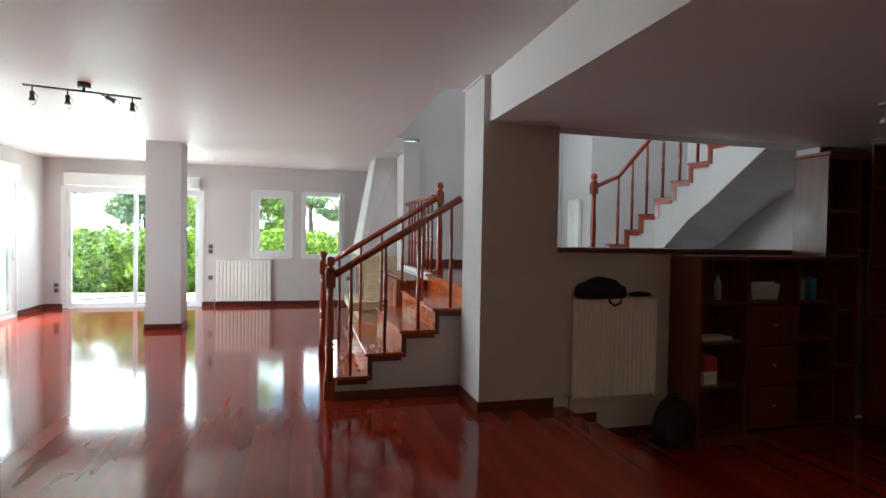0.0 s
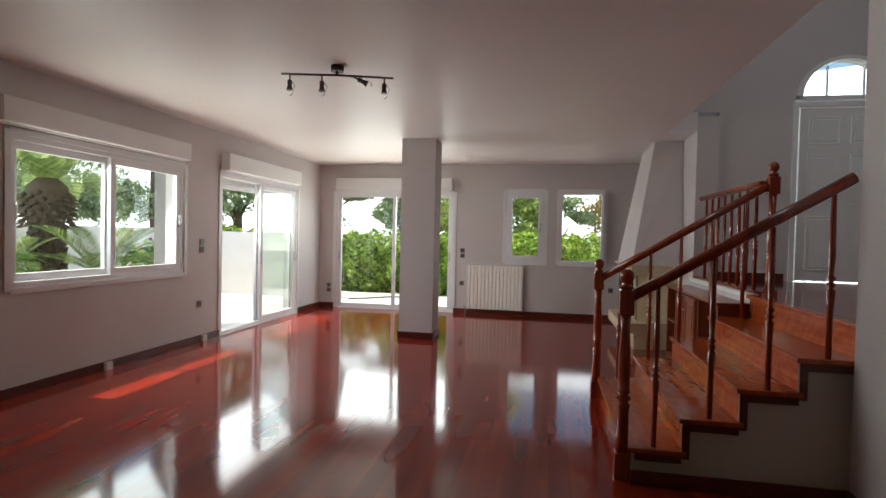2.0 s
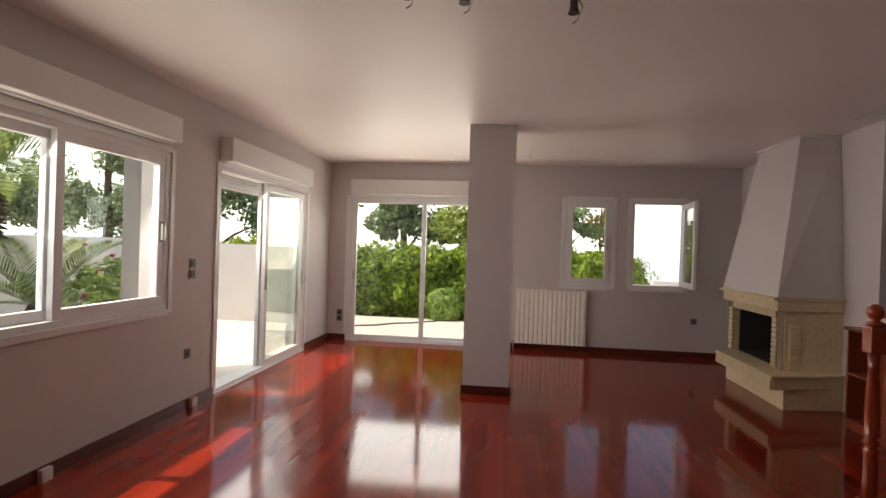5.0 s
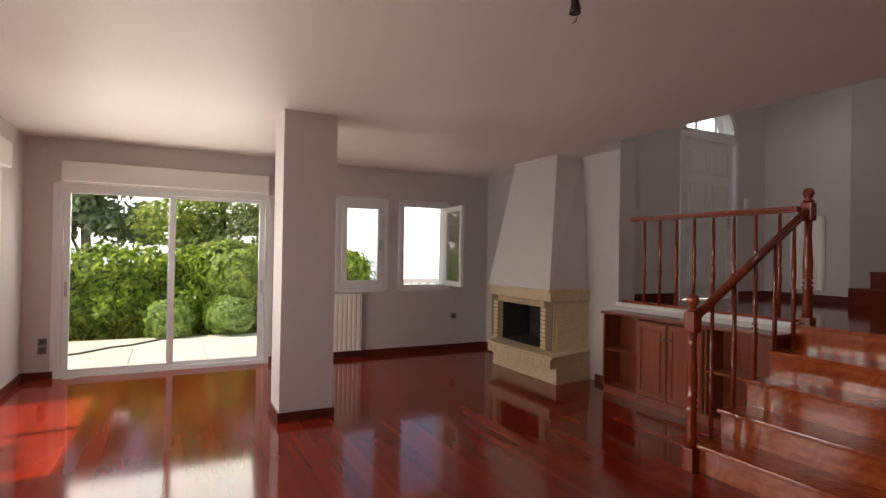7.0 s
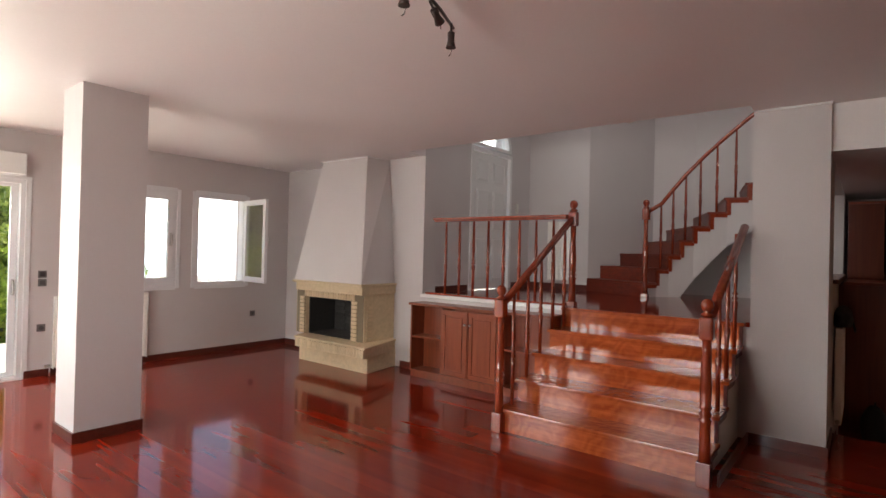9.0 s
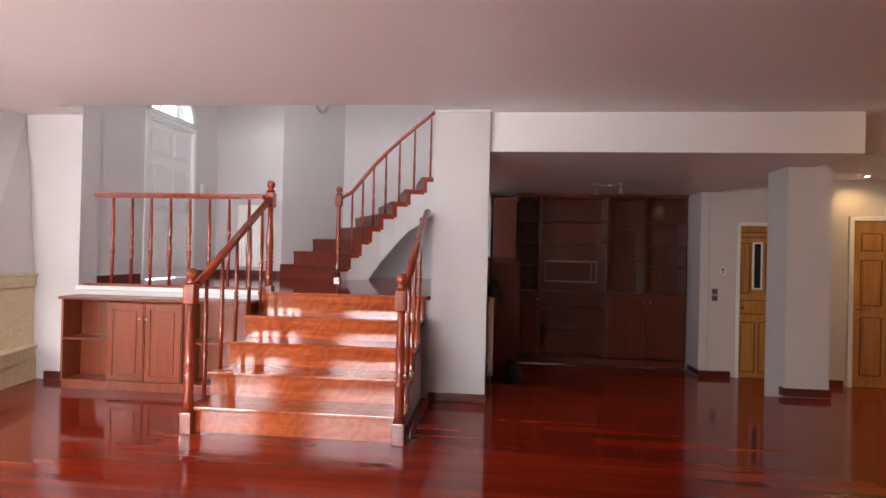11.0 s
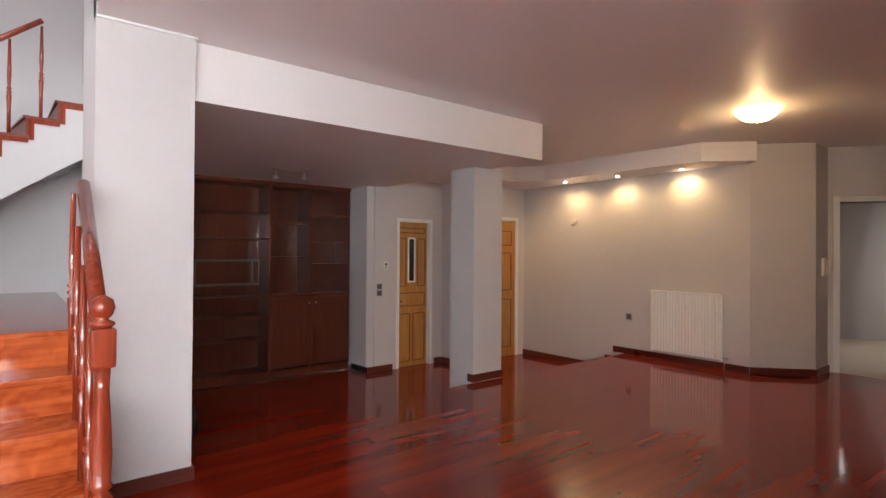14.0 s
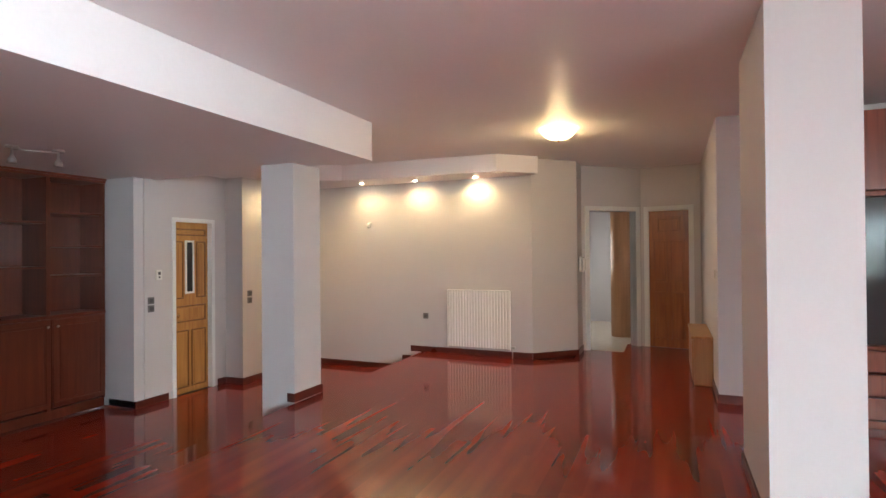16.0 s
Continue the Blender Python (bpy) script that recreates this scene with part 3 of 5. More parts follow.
def door_frame(name, m, L, H, material=None, w=0.07, label="white painted door frame", depth=0.10):
    o_ = bpart(name, [(-w, -depth, 0, 0, 0.016, H + w), (L, -depth, 0, L + w, 0.016, H + w), (0, -depth, H, L, 0.016, H + w)], material or M_white, None, label, 0.004)
    o_.matrix_world = m
    return tagged(o_, kind="structure")


M_darkglass = mat("dark_glass", (0.02, 0.022, 0.025), 0.08, var=0.02)
# narrow oak door, set back in its reveal (its x runs towards +y)
MW = lambda x, y, z: Matrix.Translation((x, y, z)) @ Matrix.Rotation(radians(90), 4, "Z")
P2 = lambda L: [(0.05, 0.07, L / 2 - 0.02, 0.80), (L / 2 + 0.02, 0.07, L - 0.05, 0.80), (0.05, 0.90, L - 0.05, 1.11)]
door_frame("door_frame_narrow", MW(5.0, -0.10, LOW), 0.56, 2.17, w=0.05)
panel_door("door_3", MW(5.10, -0.11, LOW), 0.60, 2.19, M_oak, P2(0.60) + [(0.05, 1.20, 0.20, 1.93), (0.40, 1.20, 0.55, 1.93), (0.05, 2.0, 0.55, 2.09)], "narrow honey-oak panelled door with a small light", knob=(0.52, 1.0, "round"), window_=(0.235, 1.26, 0.375, 1.94), edge_shade=M_edge_shade)
# wide oak door
door_frame("door_frame_oak", MW(4.7, -1.69, LOW), 0.82, 2.25, w=0.06)
six = lambda L: [(0.09, 0.15, L / 2 - 0.04, 0.95), (L / 2 + 0.04, 0.15, L - 0.09, 0.95), (0.09, 1.09, L / 2 - 0.04, 1.72), (L / 2 + 0.04, 1.09, L - 0.09, 1.72), (0.09, 1.83, L / 2 - 0.04, 2.08), (L / 2 + 0.04, 1.83, L - 0.09, 2.08)]
panel_door("door_4", MW(4.74, -1.69, LOW + 0.005), 0.82, 2.235, M_oak, six(0.82), "honey-oak six-panel door, closed", knob=(0.75, 1.05, "lever_left"), edge_shade=M_edge_shade)
# corridor
door_frame("door_frame_open", m_a @ Matrix.Translation((0.10, 0, 0)), 0.83, 2.06, w=0.07, depth=0.14)
door_frame("door_frame_dark", m_b @ Matrix.Translation((0.12, 0, 0)), 0.56, 2.06, w=0.07, depth=0.14)
panel_door("door_5", m_b @ Matrix.Translation((0.12, -0.06, 0.005)), 0.56, 2.05, M_dark, [(0.06, 0.12, 0.26, 0.85), (0.30, 0.12, 0.50, 0.85), (0.06, 0.98, 0.26, 1.62), (0.30, 0.98, 0.50, 1.62), (0.12, 1.73, 0.44, 1.96)], "dark reddish wooden panelled door, closed")
# entrance door with its arched light
M_E = Matrix.Translation((4.24, 8.24, LAND - 0.095)) @ Matrix.Rotation(radians(180), 4, "Z")
ed = [(0.09, 0.12, 0.42, 0.755), (0.53, 0.12, 0.86, 0.755), (0.09, 0.885, 0.42, 1.465), (0.53, 0.885, 0.86, 1.465), (0.09, 1.585, 0.42, 1.905), (0.53, 1.585, 0.86, 1.905)]
panel_door("door_6", M_E @ Matrix.Translation((0.06, -0.06, 0.105)), 0.95, 2.005, M_white, ed, "white panelled entrance door, closed", knob=(0.07, 1.02, "lever_right"), knob_mat=M_metal)
door_frame("door_frame_entrance", M_E @ Matrix.Translation((0.04, 0, 0.095)), 1.0, 2.025, w=0.055, depth=0.2)
bm = bmesh.new()
N = 16
arc = [(0.54 + 0.54 * math.cos(math.pi * k / N), 2.20 + 0.50 * math.sin(math.pi * k / N)) for k in range(N + 1)]
arc2 = [(0.54 + 0.46 * math.cos(math.pi * k / N), 2.24 + 0.42 * math.sin(math.pi * k / N)) for k in range(N + 1)]
for k in range(N):
    q = [arc[k], arc[k + 1], arc2[k + 1], arc2[k]]
    f, g = [bm.verts.new((x, 0.012, z)) for x, z in q], [bm.verts.new((x, -0.12, z)) for x, z in q]
    bm.faces.new(f), bm.faces.new(g[::-1])
    for i in range(4):
        j = (i + 1) % 4
        bm.faces.new((f[i], g[i], g[j], f[j]))
box(bm, 0.0, -0.12, 2.20, 1.08, 0.012, 2.245)
for x0, x1, ztop in ((0.34, 0.355, 2.60), (0.72, 0.735, 2.60)):
    box(bm, x0, -0.08, 2.24, x1, -0.05, ztop)
fan = part("fanlight_frame", bm, M_white, None, "white arched frame over the entrance door")
fan.matrix_world = M_E
tagged(fan, kind="structure")
# wall pieces that fill the square corners round the arch
bm = bmesh.new()
for k in range(N):
    a, b_ = arc[k], arc[k + 1]
    q = [(a[0], a[1]), (b_[0], b_[1]), (b_[0], 2.745), (a[0], 2.745)]
    f, g = [bm.verts.new((x, 0.0, z)) for x, z in q], [bm.verts.new((x, -0.26, z)) for x, z in q]
    bm.faces.new(f), bm.faces.new(g[::-1])
    for i in range(4):
        j = (i + 1) % 4
        bm.faces.new((f[i], g[i], g[j], f[j]))
o = part("wall_entrance_arch", bm, M_wall)
o.matrix_world = M_E
tagged(o, kind="structure")
g = bpart("fanlight_pane", (0.08, -0.065, 2.24, 1.0, -0.06, 2.66), M_glass)
g.matrix_world, g.visible_shadow = M_E, False
tagged(g, kind="structure")
o = bpart("door_closer_box", (-0.20, 0.0, 1.28, -0.155, 0.035, 1.43), M_pl, None, "small white alarm contact on the wall by the entrance door")
o.matrix_world = M_E
tagged(o, category="alarm contact")

# ---- stairs ----
GO, X0, Y0, Y1 = 0.30, 0.85, 4.62, 6.24
RISE = LAND / 5
st = empty("staircase", (X0, (Y0 + Y1) / 2, 0), "short varnished red wooden flight of five steps with white plastered side", "staircase")
st_y = (Y0 + Y1) / 2
for i in range(5):
    x = X0 + GO * i
    bpart("riser", (x - X0, Y0 - st_y, RISE * i, x - X0 + 0.02, Y1 - st_y, RISE * (i + 1) - 0.03), M_step, st, "flame-grained varnished riser")
    end = GO + 0.02 if i < 4 else (2.12 - x)
    bpart("tread", (x - X0 - 0.025, Y0 - st_y - 0.02, RISE * (i + 1) - 0.03, x - X0 + end, Y1 - st_y + 0.02, RISE * (i + 1)), M_step, st, "", 0.008)
    bpart("core", (x - X0 + 0.02, Y0 - st_y + 0.02, 0, min(x - X0 + GO + 0.02, 2.075 - X0), Y1 - st_y - 0.02, RISE * (i + 1) - 0.03), M_wall, st, "white plastered side")
    if i:
        bpart("edge_trim", [(x - X0 - 0.002, Y0 - st_y - 0.006, RISE * i - 0.045, x - X0 + 0.04, Y0 - st_y + 0.018, RISE * (i + 1) - 0.03), (x - X0 - GO + 0.04, Y0 - st_y - 0.006, RISE * i - 0.075, x - X0 - 0.002, Y0 - st_y + 0.018, RISE * i - 0.03)], M_base, st, "dark red stepped edging")


def turned(H, r, base_len=0.0, knob=True):
    """Profile of a turned post that stands H high."""
    p = [(r * 0.95, 0)]
    z0 = base_len
    p += [(r, z0 + 0.02), (r * 1.0, z0 + H * 0.22), (r * 1.25, z0 + H * 0.30), (r * 0.75, z0 + H * 0.315), (r * 1.3, z0 + H * 0.34), (r * 0.75, z0 + H * 0.365), (r * 1.15, z0 + H * 0.38), (r * 1.05, z0 + H * 0.5), (r * 0.72, H * 0.78)]
    return p


def newel(at, H, label, foot=0.16):
    n_ = empty("newel_post", at, label, "newel post", "newel posts of the stairs")
    bpart("foot", (-0.045, -0.045, 0, 0.045, 0.045, foot), M_rail, n_, "", 0.006)
    b_ = bmesh.new()
    lathe(b_, [(r_, foot + z_ * (H - foot - 0.27) / (H - foot)) for r_, z_ in ((0.040, 0), (0.036, 0.10 * H), (0.034, 0.27 * H), (0.043, 0.30 * H), (0.024, 0.315 * H), (0.044, 0.34 * H), (0.024, 0.365 * H), (0.042, 0.385 * H), (0.034, 0.40 * H), (0.038, 0.52 * H), (0.034, 0.62 * H), (0.026, 0.78 * H), (0.030, H - foot))], 16)
    part("post", b_, M_rail, n_)
    b_ = bmesh.new()
    box(b_, -0.043, -0.043, H - 0.27, 0.043, 0.043, H - 0.12)
    part("block", b_, M_rail, n_, "", 0.012)
    b_ = bmesh.new()
    lathe(b_, [(0.03, H - 0.12), (0.042, H - 0.11), (0.042, H - 0.10), (0.02, H - 0.088), (0.034, H - 0.072), (0.043, H - 0.045), (0.036, H - 0.015), (0.015, H), (0.004, H + 0.001)], 16)
    part("knob", b_, M_rail, n_)
    return n_


NEW = "turned red newel post"
newel((0.82, 6.23, 0), 1.235, NEW + " at the foot of the stairs")
newel((0.82, 4.63, 0), 1.235, NEW + " at the foot of the stairs")
newel((2.19, 6.22, LAND), 1.11, NEW + " at the head of the stairs", 0.05)
newel((4.20, 6.11, LAND), 1.30, NEW + " at the foot of the upper flight", 0.05)


def handrail(a, b, label):
    a, b = Vector(a), Vector(b)
    h_ = part("handrail", (lambda q: tube(q, [(0, 0, 0), tuple(b - a)], 0.033, 10) or q)(bmesh.new()), M_rail, None, label)
    h_.location = a
    h_.scale = (1, 1, 1)
    tagged(h_, label, "handrail")
    return h_


_bal = {}


def baluster(at, H, where):
    key = round(H, 2)
    if key not in _bal:
        b_ = bmesh.new()
        u = 0.016
        lathe(b_, [(u, 0), (u * 1.05, H * 0.30), (u * 1.45, H * 0.40), (u * 0.7, H * 0.415), (u * 1.6, H * 0.435), (u * 0.7, H * 0.455), (u * 1.6, H * 0.475), (u * 0.8, H * 0.49), (u * 1.15, H * 0.60), (u * 0.75, H)], 10)
        _bal[key] = mesh("baluster", b_, M_rail)
    o_ = new("baluster", _bal[key])
    o_.location = at
    return tagged(o_, "slim turned red wooden baluster " + where, "baluster", "balusters of the stairs")


def rail_z(x):
    return 1.06 + (1.87 - 1.06) * (x - 0.84) / (2.16 - 0.84)


handrail((0.84, 6.23, 1.07), (2.16, 6.22, 1.885), "round red varnished handrail beside the steps")
handrail((0.84, 4.63, 1.07), (1.97, 4.60, 1.77), "round red varnished handrail ending at the pillar")
for k in range(5):
    x = 1.0 + 0.245 * k
    zb = RISE * (int((x - X0 + 0.025) / GO) + 1)
    baluster((x, 6.21, zb), rail_z(x) + 0.0 - zb, "on the steps")
for k in range(4):
    x = 1.0 + 0.30 * k
    if x < 1.95:
        zb = RISE * (int((x - X0 + 0.025) / GO) + 1)
        baluster((x, 4.65, zb), rail_z(x) - zb, "on the steps")
# rail along the edge of the landing
o = bpart("handrail", [(2.11, 6.265, 1.88, 2.17, 8.05, 1.90), (2.10, 6.265, 1.9005, 2.18, 8.06, 1.93)], M_rail, None, "flat moulded red handrail along the landing", 0.006)
tagged(o, category="handrail")
o = bpart("base_rail", (2.095, 6.27, LAND + 0.006, 2.19, 8.15, LAND + 0.03), M_rail, None, "red wooden base rail along the edge of the landing", 0.004)
tagged(o, category="base rail")
for k in range(8):
    baluster((2.14, 6.42 + 0.207 * k, LAND + 0.03), 1.88 - LAND - 0.03, "along the landing")
bpart("landing_edge", (2.06, 6.25, LAND - 0.035, 2.119, 8.199, LAND + 0.005), M_white, None, "white edge of the landing under the rail")
tagged(bpy.data.objects["landing_edge"], kind="structure")

# upper flight, curving up to the right round the hall
IN = [(4.19, 6.12), (4.42, 6.03), (4.55, 5.91), (4.66, 5.785), (4.78, 5.65), (4.88, 5.47), (4.96, 5.28), (5.015, 5.04), (5.04, 4.80), (5.06, 4.55), (5.07, 4.29)]
OUT = [(4.745, 7.14), (4.98, 7.02), (5.34, 6.84), (5.80, 6.61), (6.00, 6.33), (6.09, 5.95), (6.09, 5.62), (6.09, 5.30), (6.09, 4.95), (6.09, 4.60), (6.09, 4.32)]
URISE = 0.195
up = empty("upper_staircase", (0, 0, 0), "curved red varnished wooden flight of winders rising round the hall", "staircase")
prev_b = None
for k in range(10):
    z = LAND + URISE * (k + 1)
    a0, a1, b1, b0 = IN[k], IN[k + 1], OUT[k + 1], OUT[k]
    bm = bmesh.new()
    ext = lambda p, q, e: (p[0] + (p[0] - q[0]) * e, p[1] + (p[1] - q[1]) * e)
    prism(bm, [ext(a0, a1, 0.17), a1, b1, ext(b0, b1, 0.08)], z - 0.03, z)
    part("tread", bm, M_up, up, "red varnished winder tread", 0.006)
    d = Vector((b0[0] - a0[0], b0[1] - a0[1])).normalized()
    nrm = Vector((-d.y, d.x)) * 0.02
    if nrm.dot(Vector((a1[0] - a0[0], a1[1] - a0[1]))) > 0:
        nrm = -nrm
    bm = bmesh.new()
    prism(bm, [a0, (a0[0] + nrm.x, a0[1] + nrm.y), (b0[0] + nrm.x, b0[1] + nrm.y), b0], z - URISE, z - 0.03)
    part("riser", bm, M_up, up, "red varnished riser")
    zb = LAND if k < 3 else None
    # plastered string whose underside rises in a curve
    lo0, lo1 = (LAND + (0.235 * min(max(j - 3, 0), 3) + 0.18 * max(j - 6, 0)) for j in (k, k + 1))
    bm = bmesh.new()
    top = z - 0.03
    va = [bm.verts.new((x_, y_, z_)) for (x_, y_), z_ in ((a0, lo0), (a1, lo1), (b1, lo1), (b0, lo0))]
    vb = [bm.verts.new((x_, y_, top)) for (x_, y_) in (a0, a1, b1, b0)]
    bm.faces.new(va[::-1]), bm.faces.new(vb)
    for i in range(4):
        j = (i + 1) % 4
        bm.faces.new((va[i], va[j], vb[j], vb[i]))
    part("string", bm, M_wall, up, "white plastered underside and side")
    # dark red stepped edging on the open side
    dd = Vector((a1[0] - a0[0], a1[1] - a0[1]))
    nn = Vector((dd.y, -dd.x)).normalized() * 0.012
    bm = bmesh.new()
    prism(bm, [(a0[0] + nn.x, a0[1] + nn.y), (a1[0] + nn.x, a1[1] + nn.y), (a1[0], a1[1]), (a0[0], a0[1])], z - 0.075, z - 0.03)
    e = 0.045 / dd.length
    m1 = (a0[0] + dd.x * e, a0[1] + dd.y * e)
    prism(bm, [(a0[0] + nn.x, a0[1] + nn.y), (m1[0] + nn.x, m1[1] + nn.y), m1, a0], z - URISE - 0.045, z - 0.0755)
    part("edge_trim", bm, M_rail, up, "dark red stepped edging")
rp = [(4.19, 6.14, LAND + 1.11)] + [((IN[k][0] + IN[k + 1][0]) / 2, (IN[k][1] + IN[k + 1][1]) / 2 + 0.03, LAND + URISE * (k + 1) + 0.86 + 0.012 * k) for k in range(1, 9)]
hr = part("handrail", (lambda q: tube(q, rp, 0.027, 10) or q)(bmesh.new()), M_rail, None, "curved red varnished handrail climbing the upper flight")
tagged(hr, category="handrail")
for k in range(1, 9):
    x, y = (IN[k][0] + IN[k + 1][0]) / 2, (IN[k][1] + IN[k + 1][1]) / 2 + 0.03
    baluster((x, y, LAND + URISE * (k + 1)), 0.90 if k > 3 else 0.86, "on the upper flight")

# ---- fireplace ----
FP = empty("fireplace", (2.10, 9.35, 0), "pale stone corner-built fireplace with fluted shelf and tapering white hood", "fireplace")


def fpart(name, dims, material, label="", bevel=0.004, parent=None):
    dims = dims if isinstance(dims[0], (tuple, list)) else [dims]
    return bpart(name, [(a - 2.10, b - 9.35, c, d - 2.10, e - 9.35, f) for a, b, c, d, e, f in dims], material, parent or FP, label, bevel)




def fprism(name, pts, z0, z1, label, bevel):
    b_ = bmesh.new()
    prism(b_, [(x - 2.10, y - 9.35) for x, y in pts], z0, z1)
    return part(name, b_, M_stone, FP, label, bevel)


fprism("plinth", [(1.50, 8.54), (2.098, 8.64), (2.098, 10.05), (1.50, 9.88)], 0, 0.215, "pale stone plinth", 0.005)
fprism("hearth_bed", [(1.36, 8.44), (2.098, 8.65), (2.098, 10.10), (1.36, 9.74)], 0.215, 0.325, "pale stone bed of the hearth", 0.005)
fprism("hearth_shelf", [(1.32, 8.40), (2.098, 8.63), (2.098, 10.13), (1.32, 9.76)], 0.325, 0.355, "worn stone hearth shelf", 0.01)
flute = None
for k in range(26):
    y = 8.435 + 0.0505 * k
    if flute is None:
        bm = bmesh.new()
        box(bm, -0.035, 0, 0, 0.004, 0.044, 0.105)
        flute = mesh("fluted_brick", bm, M_stone, 0.006)
    o = new("fluted_brick", flute)
    o.parent, o.location = FP, (1.357 - 2.10, y - 9.35, 0.218)
fpart("cheek", (1.56, 8.68, 0.355, 2.098, 8.90, 0.95), M_stone, "pale stone cheek of the fireplace")
fpart("cheek", (1.56, 9.84, 0.355, 2.098, 10.04, 0.95), M_stone, "pale stone cheek of the fireplace")
fpart("lintel", (1.56, 8.90, 0.865, 2.098, 9.84, 0.95), M_stone, "pale stone lintel")
fprism("mantel", [(1.46, 8.62), (2.098, 8.66), (2.098, 10.03), (1.46, 9.93)], 0.95, 1.055, "heavy pale stone mantel", 0.008)
fprism("mantel_top", [(1.42, 8.60), (2.098, 8.64), (2.098, 10.06), (1.42, 9.97)], 1.055, 1.085, "moulded stone top of the mantel", 0.008)
# mortar plates toned dark so the gaps between bricks and flutes read shaded
fpart("mortar", [(1.353, 8.445, 0.216, 1.3599, 9.735, 0.324), (1.552, 8.69, 0.356, 1.5599, 8.895, 0.94), (1.552, 9.845, 0.356, 1.5599, 10.02, 0.94), (1.552, 8.8951, 0.866, 1.5599, 9.8449, 0.94)], M_shade_mortar, "mortar joints, darkened for the shade in the gaps", 0.0)
slip = None
for side in (8.80, 9.845):
    for k in range(10):
        if slip is None:
            bm = bmesh.new()
            box(bm, 0, 0, 0, 0.05, 0.095, 0.042)
            slip = mesh("brick", bm, M_stone, 0.005)
        o = new("brick", slip)
        o.parent, o.location = FP, (1.535 - 2.10, side - 9.35, 0.362 + 0.0505 * k)
for k in range(9):
    o = new("brick", slip)
    o.parent, o.location, o.rotation_euler = FP, (1.70 - 2.10, 8.664 - 9.35, 0.362 + 0.0505 * k), (0, 0, radians(90))
up_slip = None
for k in range(20):
    if up_slip is None:
        bm = bmesh.new()
        box(bm, 0, 0, 0, 0.05, 0.042, 0.085)
        up_slip = mesh("upright_brick", bm, M_stone, 0.005)
    o = new("upright_brick", up_slip)
    o.parent, o.location = FP, (1.54 - 2.10, 8.845 + 0.0505 * k - 9.35, 0.862)
fpart("firebox", [(2.06, 8.90, 0.34, 2.099, 9.84, 0.86), (1.62, 8.895, 0.356, 2.06, 8.92, 0.86), (1.62, 9.82, 0.356, 2.06, 9.845, 0.86), (1.60, 8.92, 0.352, 2.06, 9.82, 0.366), (1.60, 8.92, 0.85, 2.06, 9.82, 0.862)], M_soot, "soot-blackened firebox")
fb = None
for k in range(40):
    r, c = divmod(k, 4)
    if fb is None:
        bm = bmesh.new()
        box(bm, -0.012, 0, 0, 0.0, 0.205, 0.038)
        fb = mesh("firebrick", bm, M_soot, 0.003)
    o = new("firebrick", fb)
    o.parent, o.location = FP, (2.058 - 2.10, 8.925 + 0.218 * c + (0.0 if r % 2 else 0.02) - 9.35, 0.375 + 0.0475 * r)
bm = bmesh.new()
a = [bm.verts.new((x - 2.10, y - 9.35, 1.085)) for x, y in ((1.47, 8.65), (2.099, 8.69), (2.099, 10.03), (1.47, 9.98))]
b = [bm.verts.new((x - 2.10, y - 9.35, CEIL - 0.012)) for x, y in ((1.75, 8.89), (2.099, 8.82), (2.099, 9.84), (1.75, 9.78))]
bm.faces.new(a[::-1]), bm.faces.new(b)
for i in range(4):
    bm.faces.new((a[i], a[(i + 1) % 4], b[(i + 1) % 4], b[i]))
part("hood", bm, M_wall, FP, "white-painted plaster hood, narrowing upwards", 0.006)
setting("cove", [(1.73, 8.87, CEIL - 0.012, 2.099, 9.80, CEIL), (1.96, 4.02, CEIL - 0.012, 1.98, 4.55, CEIL)], M_white)


# ---- cabinets ----
def carcass(parent, L, D, z0, z1, t=0.025, material=None, back=True):
    """Open box with its front towards -y; x from 0 to L."""
    q = [(0, 0, z0, t, D, z1), (L - t, 0, z0, L, D, z1), (t, 0, z0, L - t, D, z0 + t), (t, 0, z1 - t, L - t, D, z1)]
    o_ = bpart("body", q + ([(t, D - 0.012, z0 + t, L - t, D, z1 - t)] if back else []), material or M_cab, parent, "", 0.002)
    return o_


def cab_door(parent, x0, z0, x1, z1, material, knob=None, mitre=False):
    d = bpart("door", (x0, -0.020, z0, x1, 0.0, z1), material, parent, "", 0.003)
    w_ = 0.055
    b_ = bmesh.new()
    for dd in ((x0 + 0.01, -0.030, z0 + 0.01, x1 - 0.01, -0.0201, z0 + w_), (x0 + 0.01, -0.030, z1 - w_, x1 - 0.01, -0.0201, z1 - 0.01), (x0 + 0.01, -0.030, z0 + w_, x0 + w_, -0.0201, z1 - w_), (x1 - w_, -0.030, z0 + w_, x1 - 0.01, -0.0201, z1 - w_), (x0 + w_ + 0.025, -0.028, z0 + w_ + 0.025, x1 - w_ - 0.025, -0.0201, z1 - w_ - 0.025)):
        box(b_, *dd)
    part("moulding", b_, material, d, "", 0.003)
    if knob:
        b_ = bmesh.new()
        tube(b_, [(knob[0], -0.029, knob[1]), (knob[0], -0.045, knob[1]), (knob[0], -0.050, knob[1]), (knob[0], -0.060, knob[1])], [0.006, 0.006, 0.014, 0.009], 10)
        part("knob", b_, M_metal, d, "small metal knob")


# low cabinet under the landing: its x runs towards -y, its front towards -x
C = empty("low_cabinet", (1.81, 8.13, 0), "reddish wooden low cabinet with two doors, below the landing", "cabinet")
C.rotation_euler = (0, 0, radians(-90))
bpart("plinth", (0.01, 0.01, 0, 1.84, 0.24, 0.07), M_cab, C)
for x in (0, 0.47, 1.255, 1.838):
    bpart("upright", (x, 0, 0.09, x + 0.022, 0.232, 0.86), M_cab, C, "", 0.002)
